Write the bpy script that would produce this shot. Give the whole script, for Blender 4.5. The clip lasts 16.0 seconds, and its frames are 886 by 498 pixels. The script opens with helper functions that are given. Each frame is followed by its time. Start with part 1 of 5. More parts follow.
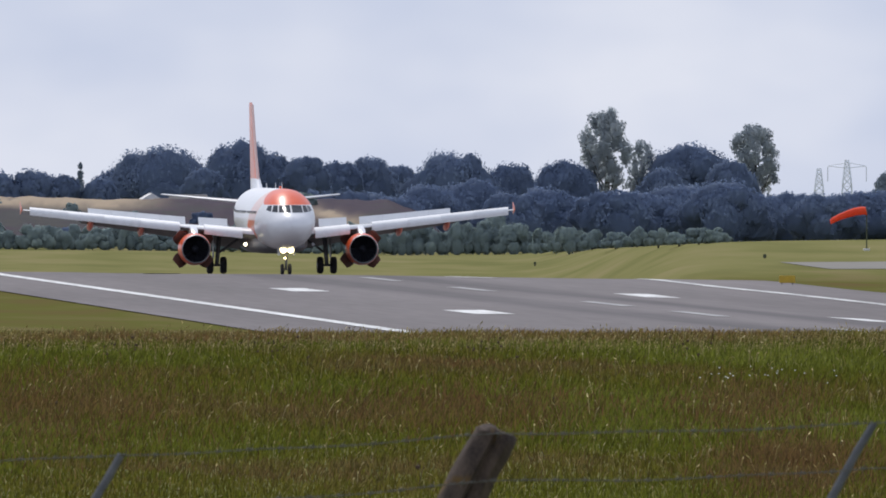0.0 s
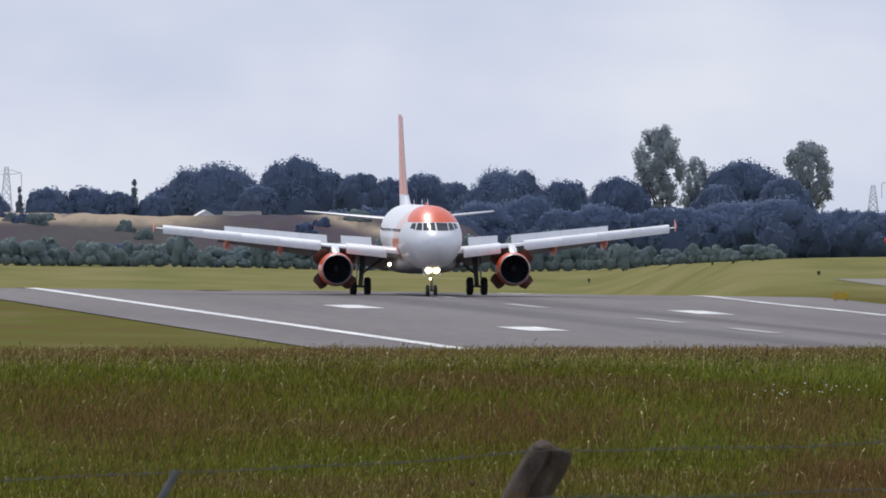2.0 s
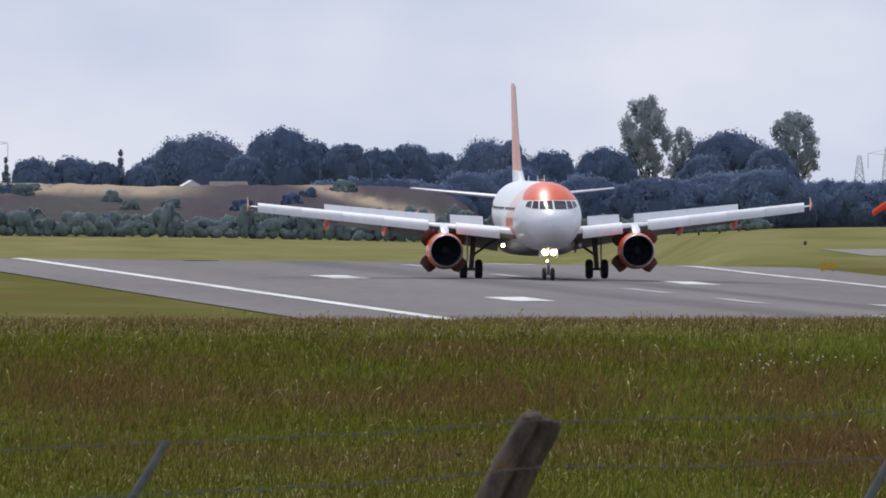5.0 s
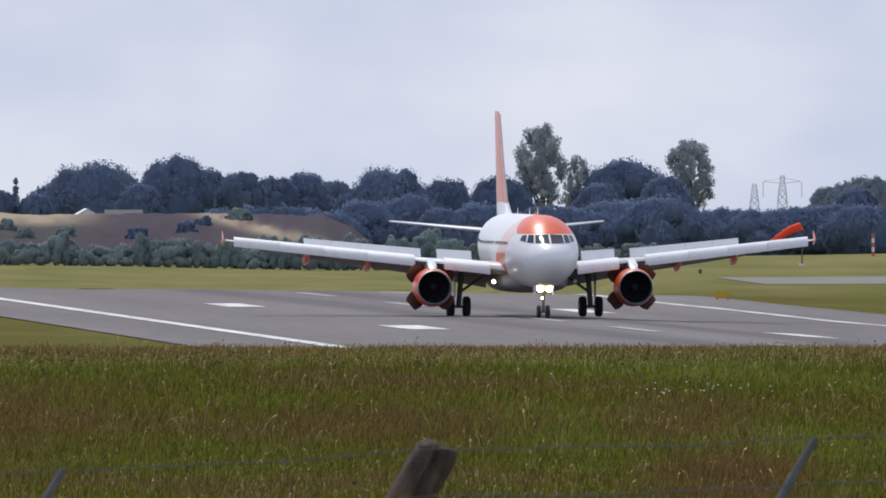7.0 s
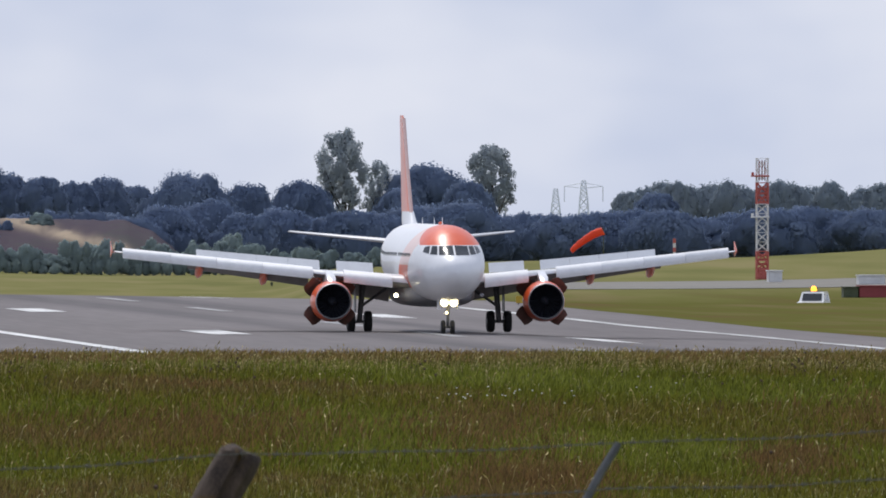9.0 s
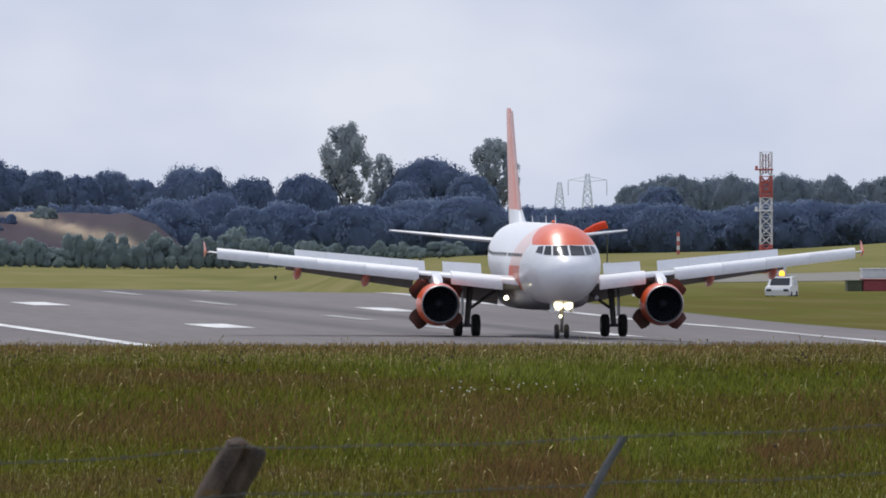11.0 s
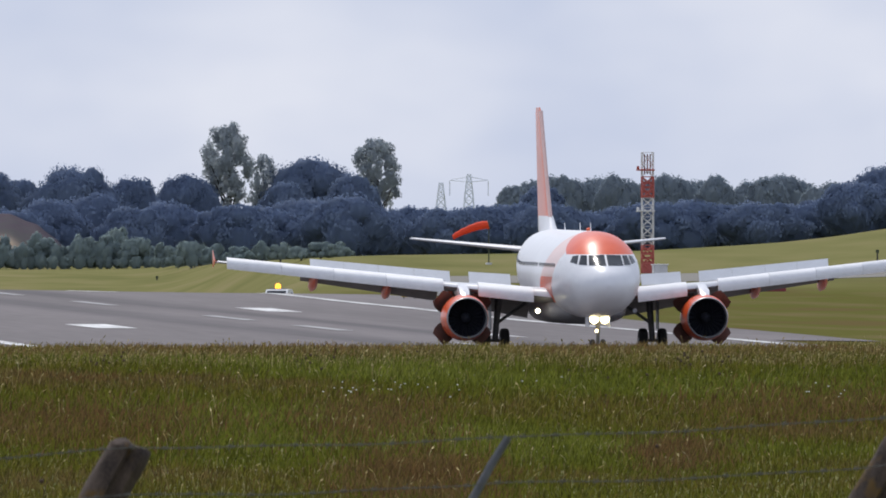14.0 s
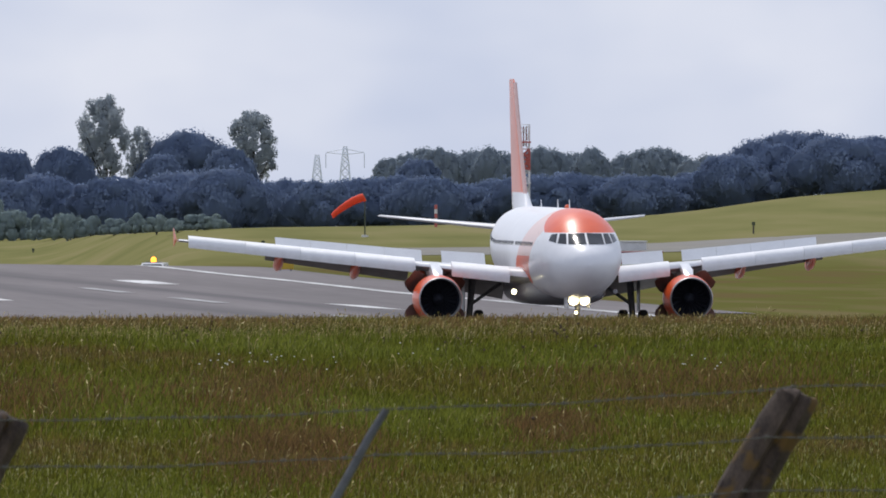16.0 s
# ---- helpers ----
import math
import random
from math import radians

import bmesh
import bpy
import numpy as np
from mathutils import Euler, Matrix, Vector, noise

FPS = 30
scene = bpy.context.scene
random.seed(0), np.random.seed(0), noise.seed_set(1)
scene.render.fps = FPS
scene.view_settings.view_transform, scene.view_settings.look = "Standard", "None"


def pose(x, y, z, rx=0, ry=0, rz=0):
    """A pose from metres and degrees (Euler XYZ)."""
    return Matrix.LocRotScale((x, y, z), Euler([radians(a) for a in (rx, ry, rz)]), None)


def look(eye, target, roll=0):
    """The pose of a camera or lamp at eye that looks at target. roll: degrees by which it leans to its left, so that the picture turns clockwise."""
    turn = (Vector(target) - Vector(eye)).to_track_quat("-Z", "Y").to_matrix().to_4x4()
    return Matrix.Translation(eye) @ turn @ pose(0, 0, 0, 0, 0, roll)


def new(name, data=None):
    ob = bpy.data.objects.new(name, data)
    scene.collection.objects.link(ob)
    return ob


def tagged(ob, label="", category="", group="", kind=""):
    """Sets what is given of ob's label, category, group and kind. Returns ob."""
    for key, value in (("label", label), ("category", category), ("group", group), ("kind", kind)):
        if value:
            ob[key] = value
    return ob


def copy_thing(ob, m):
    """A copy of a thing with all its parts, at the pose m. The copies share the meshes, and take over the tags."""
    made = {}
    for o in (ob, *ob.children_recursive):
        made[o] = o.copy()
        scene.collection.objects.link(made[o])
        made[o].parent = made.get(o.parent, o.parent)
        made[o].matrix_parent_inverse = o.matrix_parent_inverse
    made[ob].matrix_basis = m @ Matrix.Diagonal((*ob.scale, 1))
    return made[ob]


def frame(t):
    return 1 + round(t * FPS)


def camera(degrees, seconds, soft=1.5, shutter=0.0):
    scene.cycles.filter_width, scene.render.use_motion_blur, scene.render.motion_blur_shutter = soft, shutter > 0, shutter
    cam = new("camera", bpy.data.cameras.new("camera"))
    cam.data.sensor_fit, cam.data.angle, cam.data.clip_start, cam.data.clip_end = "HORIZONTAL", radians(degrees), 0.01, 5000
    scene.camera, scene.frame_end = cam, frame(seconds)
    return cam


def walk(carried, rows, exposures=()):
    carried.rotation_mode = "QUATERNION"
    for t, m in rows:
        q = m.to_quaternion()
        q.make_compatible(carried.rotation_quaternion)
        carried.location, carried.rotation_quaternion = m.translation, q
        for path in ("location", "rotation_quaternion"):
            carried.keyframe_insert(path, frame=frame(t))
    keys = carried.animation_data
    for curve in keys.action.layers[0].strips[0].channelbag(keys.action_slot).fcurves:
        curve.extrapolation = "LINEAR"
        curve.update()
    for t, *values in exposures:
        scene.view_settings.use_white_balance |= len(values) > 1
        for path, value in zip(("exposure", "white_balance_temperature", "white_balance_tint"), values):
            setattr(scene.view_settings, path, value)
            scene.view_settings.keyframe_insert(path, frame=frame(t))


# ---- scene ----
H = 10.96          # height of the eye above the runway
cam = camera(2.3639, 16.0, soft=1.8)
cam.data.dof.use_dof, cam.data.dof.focus_distance, cam.data.dof.aperture_fstop = True, 1250, 140
# seconds, bearing to the right of the runway's line, tilt (degrees)
SIGHT = [(0, 4.6242, -0.3729), (0.5, 4.5405, -0.2357), (1, 4.4735, -0.2488), (1.5, 4.4210, -0.2998), (2, 4.4802, -0.3282),
         (2.5, 4.4707, -0.3543), (3, 4.4301, -0.4085), (3.5, 4.4857, -0.3513), (3.7, 4.4914, -0.3674), (5.8, 4.5948, -0.4100),
         (6, 4.6669, -0.3727), (6.5, 4.7591, -0.3290), (7, 4.7968, -0.3321), (7.5, 4.9785, -0.3139), (8, 5.1707, -0.3379),
         (8.5, 5.2946, -0.3363), (9, 5.3271, -0.3188), (9.5, 5.3052, -0.3408), (9.7, 5.2951, -0.3338), (11.8, 5.3878, -0.3431),
         (12, 5.4183, -0.3617), (12.5, 5.4861, -0.3580), (13, 5.5555, -0.3513), (13.5, 5.6233, -0.3449), (14, 5.6333, -0.3351),
         (14.5, 5.7404, -0.3594), (15, 5.8455, -0.3400), (15.5, 5.8968, -0.3873), (16, 5.9639, -0.4090)]
walk(cam, [(t, pose(-0.03 * t / 16, 0, H, 90 + tilt, 0, -b)) for t, b, tilt in SIGHT])

# ---- world and sun ----
SUN_EL, SUN_AZ = radians(56), radians(-18)      # azimuth from the runway's far end, to the left
world = bpy.data.worlds.new("sky")
scene.world = world
world.use_nodes = True
wn, wl = world.node_tree.nodes, world.node_tree.links
wn.clear()
w_out, w_bg = wn.new("ShaderNodeOutputWorld"), wn.new("ShaderNodeBackground")
w_sky = wn.new("ShaderNodeTexSky")
w_sky.sky_type, w_sky.sun_disc = "NISHITA", False
w_sky.sun_elevation, w_sky.sun_rotation = SUN_EL, SUN_AZ
w_co = wn.new("ShaderNodeTexCoord")
w_map = wn.new("ShaderNodeMapping")
w_map.inputs["Scale"].default_value = (1, 1, 1.9)
w_no = wn.new("ShaderNodeTexNoise")
w_no.inputs["Scale"].default_value, w_no.inputs["Detail"].default_value = 62, 3
w_ra = wn.new("ShaderNodeValToRGB")
w_ra.color_ramp.elements[0].position, w_ra.color_ramp.elements[0].color = 0.32, (5.4, 6.2, 8.25, 1)
w_ra.color_ramp.elements[1].position, w_ra.color_ramp.elements[1].color = 0.72, (7.6, 8.05, 9.4, 1)
w_mix = wn.new("ShaderNodeMixRGB")
w_mix.inputs[0].default_value = 0.88
wl.new(w_co.outputs["Generated"], w_map.inputs[0]), wl.new(w_map.outputs[0], w_no.inputs["Vector"])
wl.new(w_no.outputs[0], w_ra.inputs[0]), wl.new(w_sky.outputs[0], w_mix.inputs[1]), wl.new(w_ra.outputs[0], w_mix.inputs[2])
wl.new(w_mix.outputs[0], w_bg.inputs[0]), wl.new(w_bg.outputs[0], w_out.inputs[0])
w_bg.inputs[1].default_value = 0.1
sun = new("sun", bpy.data.lights.new("sun", "SUN"))
sun.data.energy, sun.data.angle, sun.data.color = 2.4, radians(2.5), (1, 0.96, 0.9)
sun_way = Vector((math.sin(SUN_AZ) * math.cos(SUN_EL), math.cos(SUN_AZ) * math.cos(SUN_EL), math.sin(SUN_EL)))
sun.matrix_world = look(sun_way * 200, (0, 0, 0))
scene.view_settings.exposure = 0.0


# ---- materials ----
def mat(name, c1, c2=None, scale=3.0, rough=0.7, metal=0.0, bump=0.0, space="Object", fine=None, emit=0.0, stretch=(1, 1, 1), coat=0.0):
    m = bpy.data.materials.new(name)
    m.use_nodes = True
    n, l = m.node_tree.nodes, m.node_tree.links
    b = n["Principled BSDF"]
    b.inputs["Roughness"].default_value, b.inputs["Metallic"].default_value = rough, metal
    b.inputs["Base Color"].default_value = (*c1, 1)
    b.inputs["Coat Weight"].default_value = coat
    if emit:
        b.inputs["Emission Color"].default_value, b.inputs["Emission Strength"].default_value = (*c1, 1), emit
    if c2:
        co, mp = n.new("ShaderNodeTexCoord"), n.new("ShaderNodeMapping")
        mp.inputs["Scale"].default_value = stretch
        l.new(co.outputs[space], mp.inputs[0])
        n1, n2, ra, mx = n.new("ShaderNodeTexNoise"), n.new("ShaderNodeTexNoise"), n.new("ShaderNodeValToRGB"), n.new("ShaderNodeMath")
        n1.inputs["Scale"].default_value, n2.inputs["Scale"].default_value = scale, fine or scale * 9
        n1.inputs["Detail"].default_value = 5
        mx.operation, mx.inputs[2].default_value = "MULTIPLY_ADD", 0.0
        ad = n.new("ShaderNodeMix")
        ad.inputs[0].default_value = 0.35
        l.new(mp.outputs[0], n1.inputs["Vector"]), l.new(mp.outputs[0], n2.inputs["Vector"])
        l.new(n1.outputs[0], ad.inputs[2]), l.new(n2.outputs[0], ad.inputs[3])
        ra.color_ramp.elements[0].position, ra.color_ramp.elements[1].position = 0.33, 0.67
        ra.color_ramp.elements[0].color, ra.color_ramp.elements[1].color = (*c1, 1), (*c2, 1)
        l.new(ad.outputs[0], ra.inputs[0]), l.new(ra.outputs[0], b.inputs["Base Color"])
        n.remove(mx)
        if bump:
            bp = n.new("ShaderNodeBump")
            bp.inputs["Strength"].default_value = bump
            l.new(n2.outputs[0], bp.inputs["Height"]), l.new(bp.outputs[0], b.inputs["Normal"])
    return m


def field(name, stops, scale, stretch, rough=0.9, detail=4.0, fine=14.0, single=False):
    """Ground cover: patches of several colours, with finer mottling."""
    m = mat(name, stops[0][1], rough=rough)
    n, l = m.node_tree.nodes, m.node_tree.links
    b = n["Principled BSDF"]
    b.inputs["Specular IOR Level"].default_value = 0.15
    co, mp, n1, n2, ra = [n.new("ShaderNode" + k) for k in ("NewGeometry", "Mapping", "TexNoise", "TexNoise", "ValToRGB")]
    mp.inputs["Scale"].default_value = stretch
    n1.inputs["Scale"].default_value, n1.inputs["Detail"].default_value = scale, detail
    n2.inputs["Scale"].default_value, n2.inputs["Detail"].default_value = scale * fine, 3
    l.new(co.outputs["Position"], mp.inputs[0]), l.new(mp.outputs[0], n1.inputs["Vector"]), l.new(mp.outputs[0], n2.inputs["Vector"])
    mx = n.new("ShaderNodeMix")
    mx.inputs[0].default_value = 0.3
    l.new(n1.outputs[0], mx.inputs[2]), l.new(n2.outputs[0], mx.inputs[3]), l.new(mx.outputs[0], ra.inputs[0])
    el = ra.color_ramp.elements
    while len(el) < len(stops):
        el.new(0.5)
    for e, (p, c) in zip(el, stops):
        e.position, e.color = p, (*c, 1)
    g, mr, vm = n.new("ShaderNodeNewGeometry"), n.new("ShaderNodeMapRange"), n.new("ShaderNodeMix")
    vm.data_type, vm.blend_type = "RGBA", "MULTIPLY"
    vm.inputs[0].default_value = 1.0
    mr.inputs["To Min"].default_value, mr.inputs["To Max"].default_value = (0.45, 1.6) if single else (1, 1)
    l.new(g.outputs["Random Per Island"], mr.inputs["Value"])
    l.new(ra.outputs[0], vm.inputs[6]), l.new(mr.outputs[0], vm.inputs[7]), l.new(vm.outputs[2], b.inputs["Base Color"])
    return m


def thin(m, share):
    """Lets light through thin leaves and cloth."""
    n, l = m.node_tree.nodes, m.node_tree.links
    b, out = n["Principled BSDF"], n["Material Output"]
    tr, mx = n.new("ShaderNodeBsdfTranslucent"), n.new("ShaderNodeMixShader")
    mx.inputs[0].default_value = share
    if b.inputs["Base Color"].links:
        l.new(b.inputs["Base Color"].links[0].from_socket, tr.inputs[0])
    else:
        tr.inputs[0].default_value = b.inputs["Base Color"].default_value
    l.new(b.outputs[0], mx.inputs[1]), l.new(tr.outputs[0], mx.inputs[2]), l.new(mx.outputs[0], out.inputs["Surface"])
    return m


def open_ground(name):
    """Rough verge near the runway that gives way to bright mown grass further off."""
    m = mat(name, (0.1, 0.1, 0.03), rough=0.9)
    n, l = m.node_tree.nodes, m.node_tree.links
    b = n["Principled BSDF"]
    b.inputs["Specular IOR Level"].default_value = 0.0
    geo, sep, mp, n1, n2, ra, rb, mr, ad, mx = [n.new("ShaderNode" + k) for k in ("NewGeometry", "SeparateXYZ", "Mapping", "TexNoise", "TexNoise", "ValToRGB", "ValToRGB", "MapRange", "Math", "MixRGB")]
    mp.inputs["Scale"].default_value = (0.5, 0.1, 0)
    n1.inputs["Scale"].default_value, n1.inputs["Detail"].default_value = 0.05, 6
    n2.inputs["Scale"].default_value, n2.inputs["Detail"].default_value = 0.22, 7
    l.new(geo.outputs["Position"], sep.inputs[0]), l.new(geo.outputs["Position"], mp.inputs[0])
    l.new(mp.outputs[0], n1.inputs["Vector"]), l.new(mp.outputs[0], n2.inputs["Vector"])
    for r, stops in ((ra, ((0.34, (0.12, 0.094, 0.04)), (0.5, (0.108, 0.108, 0.032)), (0.66, (0.145, 0.12, 0.055)))),
                     (rb, ((0.32, (0.145, 0.145, 0.058)), (0.5, (0.18, 0.172, 0.072)), (0.68, (0.215, 0.19, 0.092))))):
        r.color_ramp.elements.new(0.5)
        for e, (p, c) in zip(r.color_ramp.elements, stops):
            e.position, e.color = p, (*c, 1)
        l.new(n2.outputs[0], r.inputs[0])
    ad.operation, ad.inputs[1].default_value = "MULTIPLY_ADD", 190.0
    l.new(n1.outputs[0], ad.inputs[0]), l.new(sep.outputs["Y"], ad.inputs[2])
    mr.interpolation_type = "SMOOTHSTEP"
    mr.inputs["From Min"].default_value, mr.inputs["From Max"].default_value = 1645, 1730
    l.new(ad.outputs[0], mr.inputs["Value"]), l.new(mr.outputs[0], mx.inputs[0])
    l.new(ra.outputs[0], mx.inputs[1]), l.new(rb.outputs[0], mx.inputs[2]), l.new(mx.outputs[0], b.inputs["Base Color"])
    return m


def leafy(name, dark, light, rough=0.75, share=0.5):
    """Leaves that vary from clump to clump."""
    m = mat(name, dark, rough=rough)
    n, l = m.node_tree.nodes, m.node_tree.links
    b = n["Principled BSDF"]
    b.inputs["Specular IOR Level"].default_value = 0.2
    g, ra, oi, mx = [n.new("ShaderNode" + k) for k in ("NewGeometry", "ValToRGB", "ObjectInfo", "Mix")]
    ra.color_ramp.elements[0].color, ra.color_ramp.elements[1].color = (*dark, 1), (*light, 1)
    mx.inputs[0].default_value = 0.4
    l.new(g.outputs["Random Per Island"], mx.inputs[2]), l.new(oi.outputs["Random"], mx.inputs[3])
    l.new(mx.outputs[0], ra.inputs[0]), l.new(ra.outputs[0], b.inputs["Base Color"])
    return thin(m, share)


GREEN, OLIVE, STRAW, RUST, BROWN = (0.104, 0.113, 0.014), (0.12, 0.107, 0.018), (0.2, 0.155, 0.06), (0.148, 0.084, 0.034), (0.132, 0.096, 0.034)
M_ground = field("rough_pasture", [(0.28, BROWN), (0.4, OLIVE), (0.52, GREEN), (0.8, STRAW)], 0.02, (1, 0.35, 1))
M_blade = field("meadow_grass", [(0.33, RUST), (0.40, BROWN), (0.45, OLIVE), (0.52, GREEN), (0.66, (0.15, 0.165, 0.028)), (0.76, STRAW)], 0.11, (1, 0.12, 1), rough=0.8, fine=30, single=True)
M_blade = thin(M_blade, 0.4)
M_crest = thin(field("dry_brown_grass", [(0.34, (0.15, 0.08, 0.035)), (0.5, (0.19, 0.125, 0.05)), (0.66, (0.16, 0.15, 0.035))], 0.3, (1, 0.2, 1), rough=0.8, single=True), 0.4)
M_rust = thin(field("rusty_dock_and_grass", [(0.35, (0.135, 0.072, 0.03)), (0.65, (0.155, 0.105, 0.04))], 0.5, (1, 0.3, 1), rough=0.8, single=True), 0.35)
M_stalk = field("dry_grass_stalks", [(0.3, RUST), (0.5, (0.36, 0.28, 0.12)), (0.7, (0.46, 0.39, 0.22))], 0.4, (1, 0.3, 1), rough=0.8, single=True)
M_verge = open_ground("verge_and_mown_grass")
M_tar = mat("runway_asphalt", (0.116, 0.103, 0.102), (0.184, 0.164, 0.163), 0.09, rough=0.85, bump=0.1, stretch=(1, 0.05, 1), fine=1.5)


def add_rubber(m):
    """Rubber laid down by wheels darkens two soft lanes beside the centreline."""
    n, l = m.node_tree.nodes, m.node_tree.links
    b = n["Principled BSDF"]
    co, sp, mp, no = [n.new("ShaderNode" + k) for k in ("TexCoord", "SeparateXYZ", "Mapping", "TexNoise")]
    l.new(co.outputs["Object"], sp.inputs[0]), l.new(co.outputs["Object"], mp.inputs[0]), l.new(mp.outputs[0], no.inputs["Vector"])
    mp.inputs["Scale"].default_value = (0.6, 0.012, 1)
    no.inputs["Scale"].default_value, no.inputs["Detail"].default_value = 0.6, 4

    def op(kind, a, b_):
        k = n.new("ShaderNodeMath")
        k.operation = kind
        for i, v in enumerate((a, b_)):
            if isinstance(v, (int, float)):
                k.inputs[i].default_value = v
            else:
                l.new(v, k.inputs[i])
        return k.outputs[0]
    lane = op("ABSOLUTE", op("SUBTRACT", op("ABSOLUTE", op("SUBTRACT", sp.outputs["X"], 106.6), 0.0), 4.2), 0.0)
    rg = n.new("ShaderNodeMapRange")
    rg.interpolation_type = "SMOOTHSTEP"
    rg.inputs["From Min"].default_value, rg.inputs["From Max"].default_value = 3.4, 0.3
    l.new(lane, rg.inputs["Value"])
    mx = n.new("ShaderNodeMixRGB")
    l.new(op("MULTIPLY", rg.outputs[0], no.outputs[0]), mx.inputs[0]), l.new(b.inputs["Base Color"].links[0].from_socket, mx.inputs[1])
    mx.inputs[2].default_value = (0.05, 0.046, 0.05, 1)
    l.new(mx.outputs[0], b.inputs["Base Color"])


add_rubber(M_tar)
M_tar.node_tree.nodes["Principled BSDF"].inputs["Specular IOR Level"].default_value = 0.2
M_paint = mat("runway_paint", (0.84, 0.84, 0.82), (0.36, 0.35, 0.345), 1.1, rough=0.6, stretch=(1, 0.12, 1))
M_paint3 = mat("scuffed_runway_paint", (0.7, 0.7, 0.68), (0.2, 0.19, 0.19), 0.8, rough=0.65, stretch=(1, 0.08, 1))
M_paint2 = mat("worn_runway_paint", (0.38, 0.375, 0.37), (0.2, 0.195, 0.2), 0.5, rough=0.7, stretch=(1, 0.2, 1))
M_heath = field("heather_bank", [(0.36, (0.034, 0.027, 0.042)), (0.47, (0.05, 0.034, 0.047)), (0.56, (0.046, 0.045, 0.044)), (0.68, (0.07, 0.057, 0.052))], 0.03, (1, 0.5, 2.5))


def add_straw(m):
    """Dry grass grows through the heather where the cover is worn."""
    n, l = m.node_tree.nodes, m.node_tree.links
    b = n["Principled BSDF"]
    at, mx = n.new("ShaderNodeAttribute"), n.new("ShaderNodeMixRGB")
    at.attribute_name = "dry_grass"
    l.new(at.outputs["Fac"], mx.inputs[0]), l.new(b.inputs["Base Color"].links[0].from_socket, mx.inputs[1])
    mx.inputs[2].default_value = (0.32, 0.25, 0.175, 1)
    l.new(mx.outputs[0], b.inputs["Base Color"])


add_straw(M_heath)
M_bark = mat("bark", (0.05, 0.045, 0.04), (0.1, 0.09, 0.075), 6, rough=0.95, bump=0.5)
# Leaf colours bluer and paler than foliage: distance haze is put into them.
M_oak = leafy("hazy_oak_leaves", (0.155, 0.21, 0.328), (0.19, 0.247, 0.358))
M_pop = leafy("hazy_poplar_leaves", (0.38, 0.43, 0.475), (0.46, 0.50, 0.52), share=0.62)
M_wil = leafy("hazy_willow_leaves", (0.235, 0.30, 0.32), (0.295, 0.36, 0.34))
# The belt and the firs get more haze mixed into their colour.
M_belt = leafy("hazy_belt_leaves", (0.245, 0.30, 0.36), (0.295, 0.345, 0.385))


# ---- shape helpers ----
def smooth(a, b, x):
    t = min(1.0, max(0.0, (x - a) / (b - a)))
    return t * t * (3 - 2 * t)


def lerp_table(table, x):
    if x <= table[0][0]:
        return table[0][1]
    for (x0, y0), (x1, y1) in zip(table, table[1:]):
        if x <= x1:
            return y0 + (y1 - y0) * (x - x0) / (x1 - x0)
    return table[-1][1]


# s and v are pixels of the starting view; things are placed to fit it.
def spread(s):
    """Tangent of the bearing for view pixel column s (38000 pixels to the radian)."""
    return 0.08088 + (s - 784) / 38000


def across(s, y):
    return spread(s) * y


# Height that puts a thing on view pixel row v at distance y.
def height(v, y):
    return H - y * (v - 193.7) / 38000


def mesh_of(name, verts, faces, mats, parent=None, soft=False, index=None):
    me = bpy.data.meshes.new(name)
    me.from_pydata([tuple(v) for v in verts], [], [tuple(f) for f in faces])
    for m in (mats if isinstance(mats, (list, tuple)) else [mats]):
        me.materials.append(m)
    if index is not None:
        me.polygons.foreach_set("material_index", index)
    if soft:
        me.polygons.foreach_set("use_smooth", [True] * len(me.polygons))
    me.update()
    ob = new(name, me)
    ob.parent = parent
    return ob


def part(name, bm, m, parent=None, label="", soft=True):
    me = bpy.data.meshes.new(name)
    bmesh.ops.recalc_face_normals(bm, faces=bm.faces)
    bm.to_mesh(me)
    bm.free()
    for k in (m if isinstance(m, (list, tuple)) else [m]):
        me.materials.append(k)
    if soft:
        me.polygons.foreach_set("use_smooth", [True] * len(me.polygons))
        me.set_sharp_from_angle(angle=radians(38))
    ob = new(name, me)
    ob.parent = parent
    if label:
        tagged(ob, label)
    return ob


def loft(bm, rings, closed=True, caps=True):
    """Skin over rings of equal length."""
    rows = [[bm.verts.new(p) for p in r] for r in rings]
    k = len(rows[0])
    for a, b in zip(rows, rows[1:]):
        for i in range(k if closed else k - 1):
            j = (i + 1) % k
            bm.faces.new((a[i], a[j], b[j], b[i]))
    if caps:
        bm.faces.new(rows[0]), bm.faces.new(rows[-1][::-1])
    return bm


def tube(bm, a, b, r0, r1=None, n=8, caps=True):
    a, b = Vector(a), Vector(b)
    r1 = r0 if r1 is None else r1
    w = (b - a).normalized()
    u = w.cross(Vector((0, 0, 1)) if abs(w.z) < 0.9 else Vector((1, 0, 0))).normalized()
    v = w.cross(u)
    ring = lambda c, r: [c + r * (math.cos(2 * math.pi * i / n) * u + math.sin(2 * math.pi * i / n) * v) for i in range(n)]
    return loft(bm, [ring(a, r0), ring(b, r1)], caps=caps)


def box(bm, x0, x1, y0, y1, z0, z1, bevel=0.0):
    g = bmesh.ops.create_cube(bm, size=1)
    vs = g["verts"]
    for v in vs:
        v.co = ((x0 + x1) / 2 + v.co.x * (x1 - x0), (y0 + y1) / 2 + v.co.y * (y1 - y0), (z0 + z1) / 2 + v.co.z * (z1 - z0))
    if bevel:
        bmesh.ops.bevel(bm, geom=list({e for v in vs for e in v.link_edges}), offset=bevel, segments=2, affect="EDGES")
    return bm


